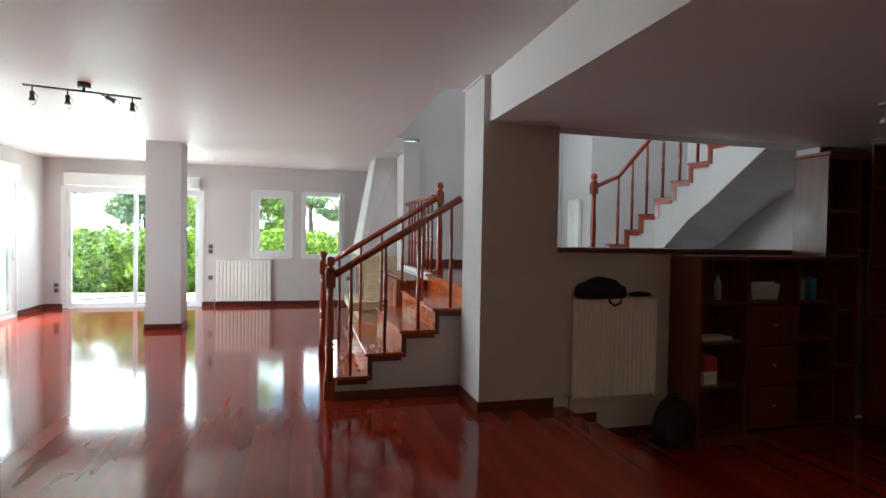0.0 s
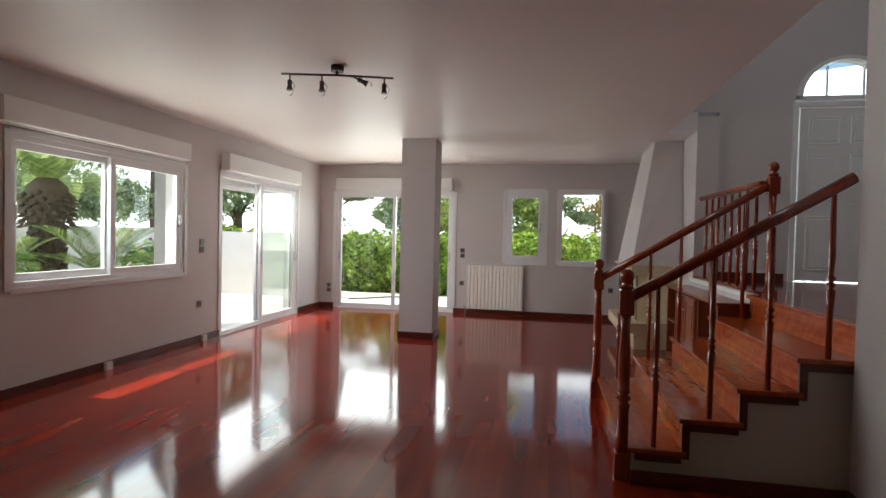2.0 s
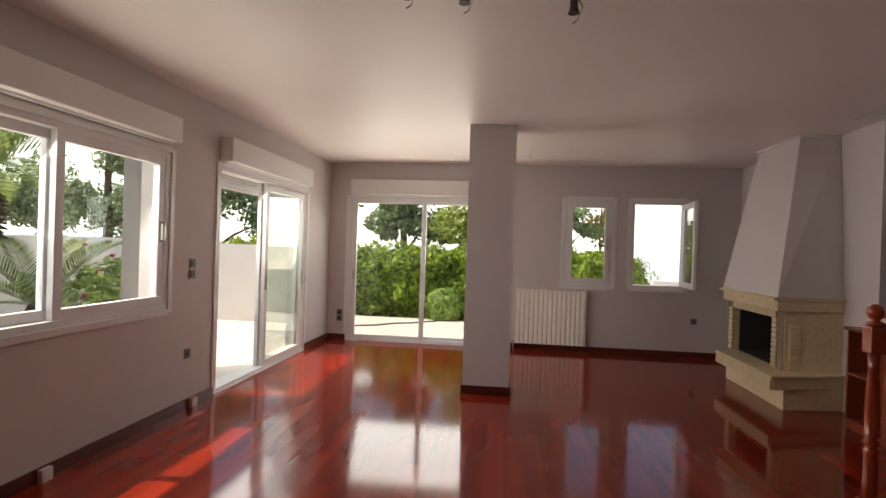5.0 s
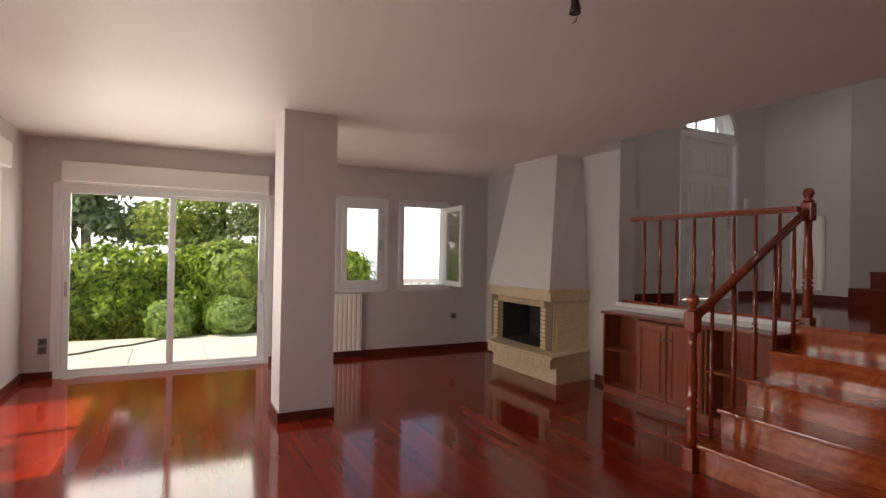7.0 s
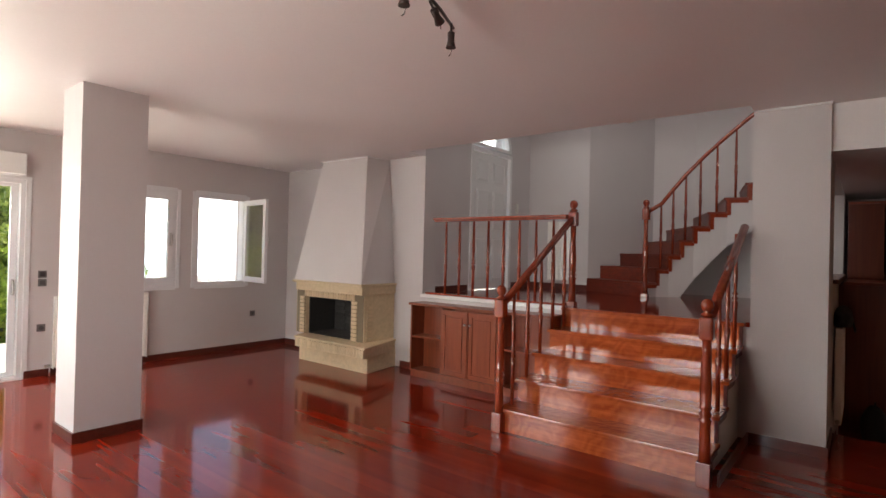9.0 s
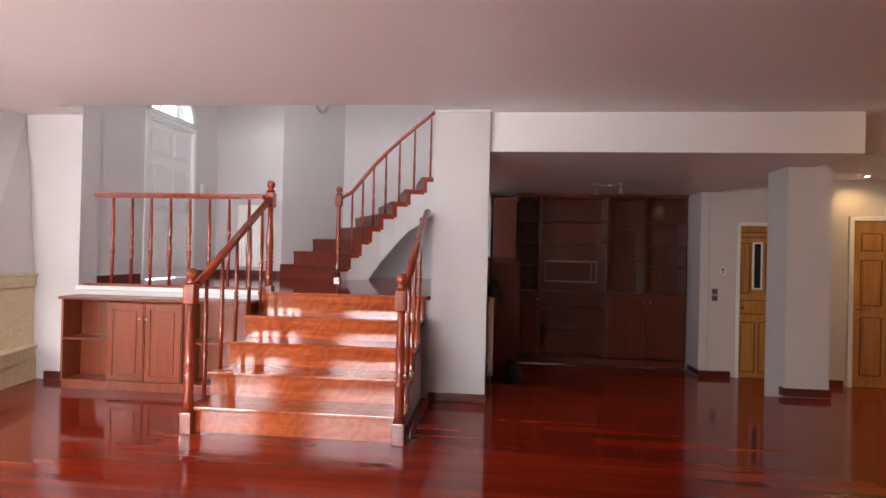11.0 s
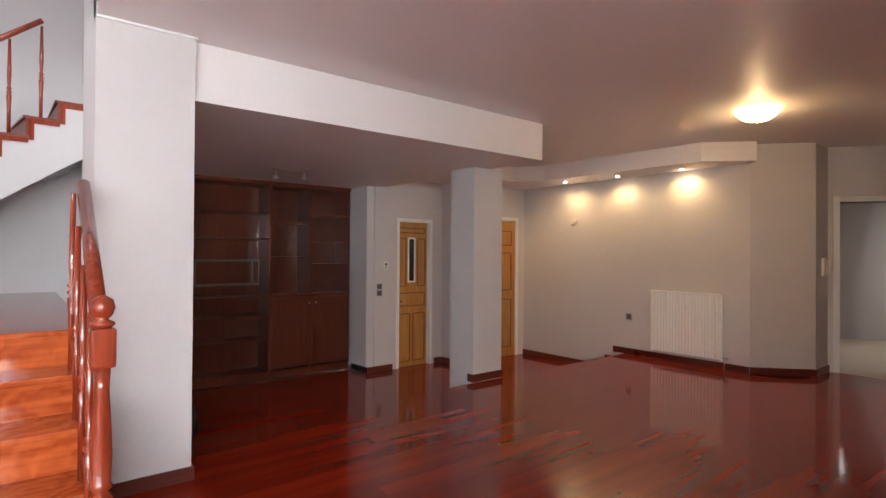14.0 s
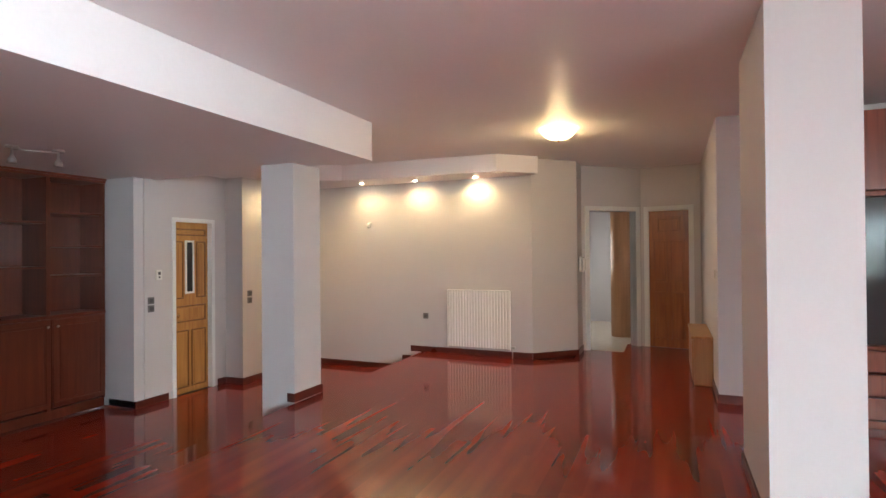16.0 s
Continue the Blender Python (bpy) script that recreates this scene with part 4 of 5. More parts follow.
bpart("bottom", (0, 0, 0.07, 1.86, 0.245, 0.0898), M_cab, C, "", 0.002)
bpart("back", (0, 0.2322, 0.09, 1.86, 0.246, 0.86), M_cab, C)
bpart("shelf", (0.022, 0.005, 0.47, 0.47, 0.23, 0.492), M_cab, C)
bpart("shelf", (1.277, 0.005, 0.47, 1.838, 0.23, 0.492), M_cab, C)
bpart("top", (-0.02, -0.025, 0.86, 1.88, 0.25, 0.89), M_cab, C, "", 0.008)
cab_door(C, 0.50, 0.10, 0.872, 0.845, M_cab, (0.84, 0.70))
cab_door(C, 0.877, 0.10, 1.25, 0.845, M_cab, (0.91, 0.70))

# tall library wall
LB = empty("library", (5.48, 3.60, LOW), "dark reddish-brown wooden wall library with open shelves and doors below", "bookcase")
LB.rotation_euler = (0, 0, radians(-90))
T0, T1, XS = 0.10, 2.60, (0.0, 0.36, 1.39, 1.96, 2.58)
bpart("plinth", (0.0, 0.02, 0, 2.58, 0.5, T0), M_lib, LB)
bpart("back", (0.0, 0.42, T0, 2.58, 0.44, T1), M_lib, LB)
for x in XS:
    bpart("upright", (x - 0.02 if x else 0.0, 0, T0, x + 0.02 if x < 2.5 else x, 0.42, T1), M_lib, LB, "", 0.002)
bpart("cornice", [(0.0, -0.02, T1, 2.58, 0.44, T1 + 0.03), (0.0, -0.035, T1 + 0.03, 2.58, 0.44, T1 + 0.065)], M_lib, LB, "", 0.005)
bpart("mid_rail", (0.0, -0.012, 1.085, 2.58, 0.42, 1.12), M_lib, LB, "", 0.003)
for a_, b_2, zs in ((0.02, 0.34, (2.21, 1.87, 1.50)), (0.38, 1.37, (2.22, 1.87, 0.83, 0.52)), (1.41, 1.94, (2.10, 1.62)), (1.98, 2.56, (2.22, 1.85, 1.52))):
    for z in zs:
        bpart("shelf", (a_, 0.02, z, b_2, 0.42, z + 0.024), M_lib, LB, "", 0.002)
cab_door(LB, 1.40, 0.13, 1.975, 1.08, M_lib, (1.93, 1.0))
cab_door(LB, 1.98, 0.13, 2.56, 1.08, M_lib, (2.03, 1.0))
cab_door(LB, 0.02, 0.13, 0.37, 1.08, M_lib, (0.33, 1.0))
fr = empty("metal_frame", (5.47, 3.17, 0.97), "thin polished metal wall bracket frame standing in the library", "bracket")
fr.rotation_euler = (0, 0, radians(-90))
for z in (0.0, 0.31):
    bpart("bar", (0, -0.03, z, 0.80, -0.015, z + 0.03), M_frame, fr, "", 0.003)
for x in (0.0, 0.70, 0.78):
    bpart("post", (x, -0.028, 0.03, x + 0.015, -0.017, 0.31), M_frame, fr)
bpart("spacer", (0.05, -0.015, 0.0, 0.75, 0.0, 0.012), M_frame, fr)

# low bookcase under the opening
B2 = empty("low_bookcase", (3.74, 3.63, LOW), "dark reddish-brown wooden bookcase with open shelves, under the opening sill", "bookcase")
bpart("plinth", (0, 0.02, 0, 1.70, 0.395, 0.09), M_lib, B2)
bpart("back", (0.03, 0.375, 0.09, 1.70, 0.39, 1.57), M_lib, B2)
for x in (0.0, 0.47, 1.0, 1.42, 1.67):
    bpart("upright", (x, 0, 0.09, x + (0.03 if x else 0.03), 0.375, 1.57), M_lib, B2, "", 0.003)
bpart("top", (-0.01, -0.01, 1.57, 1.70, 0.355, 1.60), M_lib, B2, "", 0.005)
for a_, b_2, zs in ((0.03, 0.47, (0.13, 0.49, 0.86, 1.19)), (0.50, 1.0, (0.13, 1.19)), (1.03, 1.42, (0.13, 0.52, 0.86, 1.19)), (1.45, 1.67, (0.13, 0.60, 1.10))):
    for z in zs:
        bpart("shelf", (a_, 0.012, z, b_2, 0.375, z + 0.022), M_lib, B2, "", 0.002)
for k in range(3):
    d = bpart("drawer", (0.505, -0.012, 0.16 + 0.345 * k, 0.995, 0.008, 0.49 + 0.345 * k), M_lib, B2, "", 0.004)
    b_ = bmesh.new()
    tube(b_, [(0.75, -0.012, 0.33 + 0.345 * k), (0.75, -0.035, 0.33 + 0.345 * k)], 0.011, 8)
    part("knob", b_, M_metal, d, "small metal knob")
B3 = empty("shelf_unit", (5.05, 3.64, 1.301), "dark reddish-brown wooden open shelf unit standing above the low bookcase", "shelf unit")
for x in (0.0, 0.36, 0.80):
    bpart("upright", (x, 0, 0, x + 0.03, 0.34, 0.90), M_lib, B3, "", 0.003)
bpart("back", (0.03, 0.325, 0, 0.80, 0.338, 0.90), M_lib, B3)
# paler wood here paints the light that catches these boards
for z in (0.0, 0.40):
    bpart("shelf", (0.03, 0.006, z, 0.36, 0.325, z + 0.022), M_beech, B3, "wooden shelf toned lighter for its lit edge", 0.002)
    bpart("shelf", (0.39, 0.006, z + 0.05, 0.80, 0.325, z + 0.072), M_beech, B3, "wooden shelf toned lighter for its lit edge", 0.002)
bpart("cornice", [(-0.02, -0.03, 0.90, 0.86, 0.34, 0.93), (-0.01, -0.015, 0.87, 0.85, 0.0, 0.90)], M_cab, B3, "reddish wooden cornice", 0.006)

# things on the shelves
M_bottle = mat("clear_plastic", (0.35, 0.40, 0.45), 0.15, var=0.03)
M_red = mat("red_card", (0.45, 0.03, 0.03), 0.5, var=0.06)
M_paper = mat("paper", (0.66, 0.66, 0.64), 0.8, bump=0.1, scale=20, var=0.08)
M_blue = mat("blue_plastic", (0.05, 0.22, 0.35), 0.4, var=0.06)
bt = empty("water_bottle", (4.08, 3.82, LOW + 1.213), "clear plastic water bottle on the bookcase shelf", "bottle")
bm = bmesh.new()
lathe(bm, [(0.03, 0), (0.033, 0.01), (0.033, 0.06), (0.030, 0.07), (0.033, 0.08), (0.033, 0.14), (0.013, 0.19), (0.013, 0.205)], 14)
part("body", bm, M_bottle, bt)
bm = bmesh.new()
lathe(bm, [(0.015, 0.206), (0.015, 0.225)], 12)
part("cap", bm, M_blue, bt, "blue screw cap")
bm = bmesh.new()
lathe(bm, [(0.025, 0), (0.033, 0.10), (0.035, 0.102), (0.035, 0.108)], 16)
o = part("paper_cup", bm, M_paper, None, "white paper cup on the bookcase shelf")
o.location = (4.30, 3.74, LOW + 1.213)
tagged(o, category="cup")
bm = bmesh.new()
for i, (x, z, w_, h_, a_) in enumerate(((0, 0, 0.22, 0.16, 0.1), (0.06, 0.01, 0.2, 0.14, -0.3), (0.10, 0.03, 0.10, 0.10, 0.5))):
    vs = [bm.verts.new((x + u * w_, -0.01 * i + 0.02 * math.sin(3 * u + 2 * v_) + 0.01, z + v_ * h_ + 0.02 * u * a_)) for v_ in (0, 0.5, 1) for u in (0, 0.33, 0.66, 1)]
    for r_ in range(2):
        for c_ in range(3):
            q = r_ * 4 + c_
            bm.faces.new((vs[q], vs[q + 1], vs[q + 5], vs[q + 4]))
o = part("plastic_bag", bm, M_paper, None, "crumpled white printed plastic bag on the bookcase shelf")
o.modifiers.new("thickness", "SOLIDIFY").thickness = 0.004
o.location = (4.42, 3.78, LOW + 1.213)
tagged(o, category="bag")
for nm, x, z, dx, dz, mm, lb in (("glass_jar", 5.0 - 0.20, 1.213, 0.10, 0.19, M_bottle, "clear storage jar on the bookcase shelf"), ("blue_box", 4.95, 1.213, 0.08, 0.20, M_blue, "blue upright carton on the bookcase shelf"), ("red_carton", 3.86, 0.513, 0.13, 0.12, M_red, "red carton on a white box in the bookcase"), ("paper_stack", 3.84, 0.883, 0.30, 0.03, M_paper, "thin stack of papers on the bookcase shelf")):
    o = bpart(nm, (0, 0, 0, dx, 0.15, dz), mm, None, lb, 0.012 if nm == "glass_jar" else 0.003)
    o.location = (x, 3.70, LOW + z + (0.112 if nm == "red_carton" else 0))
    tagged(o, category=nm.split("_")[-1])
o = bpart("white_box", (0, 0, 0, 0.13, 0.15, 0.11), M_paper, None, "white cardboard box on the bookcase shelf", 0.003)
o.location = (3.86, 3.70, LOW + 0.513)
tagged(o, category="box")


# ---- radiators ----
def radiator(at, rz, L, H, n_, label, valve=1):
    r_ = empty("radiator", at, label, "radiator", "panel radiators", rz)
    b_ = bmesh.new()
    step_ = L / n_
    pts = []
    for k in range(n_):
        x0 = k * step_
        pts += [(x0 + step_ * 0.08, -0.060), (x0 + step_ * 0.26, -0.073), (x0 + step_ * 0.74, -0.073), (x0 + step_ * 0.92, -0.060)]
    pts = [(0.0, -0.062)] + pts + [(L, -0.062), (L, -0.05), (0, -0.05)]
    prism(b_, pts, 0.025, H - 0.022)
    part("front_panel", b_, M_rad, r_, "fluted cream enamel panel")
    bpart("back_panel", (0.01, -0.032, 0.03, L - 0.01, -0.022, H - 0.03), M_rad, r_)
    bpart("end_cover", (-0.004, -0.070, 0.01, 0.004, -0.02, H - 0.004), M_rad, r_, "", 0.002)
    bpart("end_cover", (L - 0.004, -0.070, 0.01, L + 0.004, -0.02, H - 0.004), M_rad, r_, "", 0.002)
    b_ = bmesh.new()
    box(b_, 0.0045, -0.074, H - 0.022, L - 0.0045, -0.060, H - 0.002)
    box(b_, 0.0045, -0.0595, H - 0.008, L - 0.0045, -0.02, H - 0.002)
    part("top_grille", b_, M_rad, r_, "", 0.002)
    bpart("bracket", [(L * 0.2, -0.021, 0.1, L * 0.2 + 0.03, 0.0, H - 0.1), (L * 0.8, -0.021, 0.1, L * 0.8 + 0.03, 0.0, H - 0.1)], M_rad, r_)
    if valve:
        x = L + 0.03 if valve > 0 else -0.03
        b_ = bmesh.new()
        tube(b_, [(x - 0.03 * valve, -0.045, 0.05), (x, -0.045, 0.05), (x, -0.045, -at[2] + LOW_AT(at) + 0.002)], 0.008)
        tube(b_, [(x, -0.045, 0.05), (x + 0.045 * valve, -0.045, 0.05)], 0.017, 10)
        part("valve", b_, M_metal, r_, "metal valve and pipe")
    return r_


def LOW_AT(at):
    return LOW if at[0] > 2.75 and at[2] < 0.3 and at[1] < 5 and at[0] < 3.5 and at[1] > 3 else (LAND if at[2] > LAND else 0.0)


RL = "cream enamel panel radiator on the white wall "
radiator((-1.02, 11.05, 0.07), 0, 1.0, 0.83, 15, RL + "under the windows", -1)
radiator((2.32, -1.90, 0.10), 180, 0.92, 0.83, 22, RL + "below the spotlights", 1)
radiator((2.80, 4.03, 0.06), 0, 0.78, 0.86, 18, RL + "under the opening sill", -1)
dd = Vector((H0[0] - H1[0], H0[1] - H1[1]))
radiator((H1[0] + dd.x * 0.62, H1[1] + dd.y * 0.62, LAND + 0.12), math.degrees(math.atan2(dd.y, dd.x)) + 180, 0.40, 0.95, 8, RL + "on the landing", 0)


# ---- switches, sockets and small wall things ----
def plate(at, rz, n_, label, socket=False, material=None, s=0.082):
    p_ = empty("socket" if socket else "light_switch", at, label, "socket" if socket else "light switch", "", rz)
    for k in range(n_):
        z = -k * (s + 0.012)
        bpart("cover_plate", (-s / 2, -0.010, z - s / 2, s / 2, 0.0, z + s / 2), material or M_grey, p_, "", 0.003)
        b_ = bmesh.new()
        if socket:
            tube(b_, [(0, -0.0101, z), (0, -0.019, z)], [0.026, 0.024], 14)
        else:
            box(b_, -s * 0.30, -0.016, z - s * 0.30, s * 0.30, -0.0101, z + s * 0.30)
        part("insert" if socket else "rocker", b_, M_dgrey if not material else material, p_, "", 0.002)
    return p_


M_dgrey = mat("dark_grey_plastic", (0.07, 0.065, 0.065), 0.4, var=0.04)
SW, SO = "grey square light switch on the white wall", "grey square wall socket on the white wall"
plate((-3.92, 7.42, 1.26), 90, 2, "pair of grey light switches beside the balcony door")
plate((-3.92, 7.38, 0.48), 90, 1, SO + " below the switches", True)
plate((-3.92, 4.40, 1.26), 90, 2, "pair of grey light switches beside the sliding window")
plate((-3.92, 4.40, 0.55), 90, 3, "column of three grey sockets on the white wall", True)
plate((-3.72, 11.05, 0.42), 0, 2, "pair of grey sockets beside the garden door", True)
plate((-1.13, 11.05, 1.15), 0, 2, "pair of grey light switches beside the garden door")
plate((-1.13, 11.05, 0.55), 0, 1, SO + " beside the radiator", True)
plate((1.50, 11.05, 0.52), 0, 1, SO + " near the fireplace", True)
plate((5.0, 0.80, 0.92), -90, 2, "pair of grey light switches beside the narrow door")
plate((4.7, -0.48, 0.92), -90, 2, "pair of grey light switches beside the oak door")
plate((2.69, -1.90, 0.53), 180, 1, SO + " beside the radiator", True)
for x, y in ((-3.905, 5.93), (-3.905, 7.45)):
    o = bpart("floor_box", (0, -0.04, 0, 0.035, 0.04, 0.08), M_pl, None, "small white floor outlet box by the baseboard", 0.004)
    o.location = (x, y, 0.0)
    tagged(o, category="outlet box", group="floor outlet boxes")
o = empty("thermostat", (5.0, 0.70, 1.22), "small white thermostat beside the narrow oak door", "thermostat", "", -90)
bpart("casing", (-0.04, -0.022, -0.06, 0.04, 0, 0.06), M_pl, o, "", 0.005)
bpart("display", (-0.018, -0.024, 0.0, 0.018, -0.0221, 0.035), M_dgrey, o, "dark display")
bpart("button", (-0.012, -0.025, -0.038, 0.012, -0.0221, -0.018), M_dgrey, o, "dark button", 0.002)
o = empty("motion_sensor", (3.62, -1.90, 1.90), "small cream motion sensor on the lit wall", "sensor", "", 180)
bpart("foot", (-0.02, -0.02, -0.02, 0.02, 0, 0.03), M_pl, o, "", 0.003)
bm = bmesh.new()
tube(bm, [(0, -0.02, 0.0), (0, -0.05, -0.02), (0, -0.075, -0.05)], [0.028, 0.035, 0.022], 12)
part("head", bm, M_pl, o)
ic = empty("intercom", (0.57, -2.60, 1.27), "white intercom handset hanging at the corridor corner", "intercom", "", -90)
bpart("cradle", (-0.045, -0.03, -0.11, 0.045, 0, 0.11), M_pl, ic, "", 0.008)
bm = bmesh.new()
tube(bm, [(0.0, -0.035, -0.10), (0.0, -0.06, -0.08), (0.0, -0.06, 0.08), (0.0, -0.035, 0.10)], [0.02, 0.022, 0.022, 0.02], 10)
part("handset", bm, M_pl, ic)
o = bpart("wall_button", (-0.012, -0.012, -0.04, 0, 0.012, 0.04), M_pl, None, "small white button on the corridor wall", 0.002)
o.location = (-1.028, -0.70, 1.22)
o.location.x = -1.026
tagged(o, category="button")
for at in ((4.86, 8.10, 3.75), (5.38, 6.78, 3.72)):
    wl = empty("wall_lamp", at, "small frosted glass wall lamp, unlit, high in the hall", "wall lamp", "wall lamps of the hall")
    bm = bmesh.new()
    lathe(bm, [(0.02, -0.10), (0.07, -0.06), (0.12, 0.02), (0.125, 0.03)], 16)
    part("shade", bm, M_pl, wl)
    bpart("mount", (0.0, 0.0, -0.04, 0.13, 0.03, 0.02), M_metal, wl)

# ---- lamps ----
tl = empty("track_light", (-1.30, 5.36, CEIL), "dark bronze four-headed spotlight bar with bare cables, unlit", "ceiling light", "", 14)
bm = bmesh.new()
lathe(bm, [(0.05, -0.045), (0.052, -0.03), (0.052, 0.0)], 18)
part("canopy", bm, M_bronze, tl)
bm = bmesh.new()
tube(bm, [(-0.44, 0.03, -0.07), (-0.22, 0.0, -0.075), (0.0, -0.01, -0.075), (0.22, 0.0, -0.075), (0.44, 0.03, -0.07)], 0.0085, 8)
tube(bm, [(0, -0.01, -0.045), (0, -0.01, -0.075)], 0.012)
part("bar", bm, M_bronze, tl)
for i, (x, tilt) in enumerate(((-0.37, 0), (-0.12, 0), (0.12, 65), (0.37, 0))):
    bm = bmesh.new()
    tube(bm, [(0, 0, 0), (0, 0, -0.05)], 0.006)
    lathe(bm, [(0.026, -0.125), (0.020, -0.105), (0.017, -0.09), (0.019, -0.05), (0.012, -0.045)], 14)
    h_ = part("spot_head", bm, M_bronze, tl)
    h_.location, h_.rotation_euler = (x, 0.01, -0.075), (0, radians(-tilt), 0)
    bm = bmesh.new()
    tube(bm, [(0.012, 0, -0.05), (0.04, 0, -0.09), (0.02, 0.01, -0.15), (0.0, 0.01, -0.165)], 0.0025, 6)
    part("cable", bm, M_dgrey, h_)
o = empty("ceiling_hook", (-0.93, 10.0, CEIL), "small metal hook in the ceiling", "hook")
bm = bmesh.new()
tube(bm, [(0, 0, 0), (0, 0, -0.05), (0.02, 0, -0.07), (0.03, 0, -0.05)], 0.004, 6)
part("hook", bm, M_metal, o)
al = empty("ceiling_lamp", (0.43, -0.35, CEIL), "round alabaster glass bowl ceiling lamp, lit warm yellow", "ceiling light")
bm = bmesh.new()
lathe(bm, [(0.01, -0.10), (0.10, -0.09), (0.145, -0.062), (0.175, -0.03), (0.18, -0.022)], 28)
bowl = part("bowl", bm, M_lampglow, al)
bowl.visible_shadow = False
bm = bmesh.new()
lathe(bm, [(0.06, -0.02), (0.06, 0.0)], 16)
part("mount", bm, M_metal, al)
bm = bmesh.new()
lathe(bm, [(0.004, -0.13), (0.012, -0.12), (0.008, -0.10)], 10)
part("finial", bm, M_brass, al)
for i, (x, y) in enumerate(SPOTS):
    sp = empty("recessed_spot", (x, y, 2.5), "small round recessed spotlight, lit warm", "spotlight", "recessed spotlights of the lowered ceiling")
    bm = bmesh.new()
    lathe(bm, [(0.026, -0.004), (0.040, -0.006), (0.042, 0.0)], 18)
    part("ring", bm, M_metal, sp)
    bm = bmesh.new()
    lathe(bm, [(0.020, -0.008), (0.025, -0.0045)], 16)
    q = part("lens", bm, M_spotglow, sp)
    q.visible_shadow = False
for at in ((4.28, 2.62, LOWC), (4.15, 2.34, LOWC)):
    ls = empty("library_spot", at, "small brushed-metal ceiling spotlight in front of the library, unlit", "spotlight", "ceiling spotlights of the library")
    bm = bmesh.new()
    lathe(bm, [(0.045, -0.02), (0.045, 0.0)], 16)
    part("canopy", bm, M_metal, ls)
    bm = bmesh.new()
    lathe(bm, [(0.035, -0.14), (0.028, -0.10), (0.012, -0.08), (0.008, -0.02)], 14)
    part("head", bm, M_metal, ls)
o = part("spot_bar", (lambda q: tube(q, [(4.28, 2.62, LOWC - 0.025), (4.15, 2.34, LOWC - 0.025)], 0.006) or q)(bmesh.new()), M_metal, None, "thin metal bar between the two library spotlights")
tagged(o, category="lamp bar")

# ---- bags ----
bg = empty("handbag", (3.03, 3.965, 0.925), "black soft handbag lying on the radiator", "bag")
bm = bmesh.new()
bmesh.ops.create_icosphere(bm, subdivisions=4, radius=1)
for v in bm.verts:
    c = v.co.copy()
    n3 = noise.noise(c * 2.3) * 0.13
    v.co = Vector((c.x * 0.24 * (1 + n3), c.y * 0.075 * (1 + n3), max(-0.055, c.z * 0.125 * (1 + n3 - 0.12 * abs(c.x))) + 0.055))
for f in bm.faces:
    f.smooth = True
part("body", bm, M_black, bg)
bm = bmesh.new()
tube(bm, [(0.02, -0.07, 0.04), (0.04, -0.085, -0.03), (0.08, -0.088, -0.055), (0.14, -0.085, -0.03), (0.16, -0.06, 0.04)], 0.009, 8)
tube(bm, [(-0.12, 0.0, 0.12), (-0.06, -0.02, 0.155), (0.04, -0.02, 0.155), (0.11, 0.0, 0.13)], 0.007, 8)
part("strap", bm, M_black, bg)
wl = part("wallet", (lambda q: bmesh.ops.create_icosphere(q, subdivisions=3, radius=1) and q)(bmesh.new()), M_black, None, "black folded cap lying on papers on the radiator")
for v in wl.data.vertices:
    v.co = Vector((v.co.x * 0.11, v.co.y * 0.05, max(-0.012, v.co.z * 0.028) + 0.012))
wl.location = (3.42, 3.98, 0.937)
tagged(wl, category="cap")
o = bpart("envelope", (-0.15, -0.05, 0, 0.15, 0.03, 0.012), M_paper, None, "white envelopes lying on the radiator", 0.002)
o.location = (3.40, 3.98, 0.924)
tagged(o, category="envelope")
bp_ = empty("backpack", (3.58, 3.72, LOW), "black backpack standing on the floor against the wall", "backpack")
bm = bmesh.new()
bmesh.ops.create_icosphere(bm, subdivisions=4, radius=1)
for v in bm.verts:
    c = v.co.copy()
    n3 = noise.noise(c * 2.0 + Vector((5, 1, 2))) * 0.1
    v.co = Vector((c.x * 0.175 * (1 + n3) * (1.05 - 0.18 * max(0, c.z)), c.y * 0.11 * (1 + n3), max(-0.20, c.z * 0.23 * (1 + n3 * 0.5)) + 0.20))
for f in bm.faces:
    f.smooth = True
part("body", bm, M_black, bp_)
bm = bmesh.new()
bmesh.ops.create_icosphere(bm, subdivisions=3, radius=1)
for v in bm.verts:
    v.co = Vector((v.co.x * 0.12, v.co.y * 0.05 - 0.09, v.co.z * 0.10 + 0.15))
for f in bm.faces:
    f.smooth = True
part("front_pocket", bm, M_black, bp_)
bm = bmesh.new()
tube(bm, [(-0.05, 0, 0.41), (-0.03, 0, 0.45), (0.03, 0, 0.45), (0.05, 0, 0.41)], 0.008, 8)
part("carry_loop", bm, M_black, bp_)

# ---- corridor furniture ----
rc = empty("radiator_cover", (-1.038, -1.12, 0), "light beech wooden cabinet standing against the corridor wall", "cabinet")
bpart("body", (0.0, -1.10, 0.0, 0.19, 0.0, 0.50), M_beech, rc, "", 0.01)
bpart("top", (0.0, -1.12, 0.50, 0.215, 0.02, 0.53), M_beech, rc, "", 0.01)
bpart("door", (0.1905, -0.55, 0.05, 0.205, -0.03, 0.48), M_beech, rc, "", 0.004)
bpart("door", (0.1905, -1.07, 0.05, 0.205, -0.56, 0.48), M_beech, rc, "", 0.004)
bm = bmesh.new()
lathe(bm, [(0.17, 0.0), (0.17, 2.59)], 28)
o = part("column", bm, M_beech, None, "round wooden column in the room behind the doorway")
o.location = (0.15, -4.38, 0.005)
tagged(o, category="column")
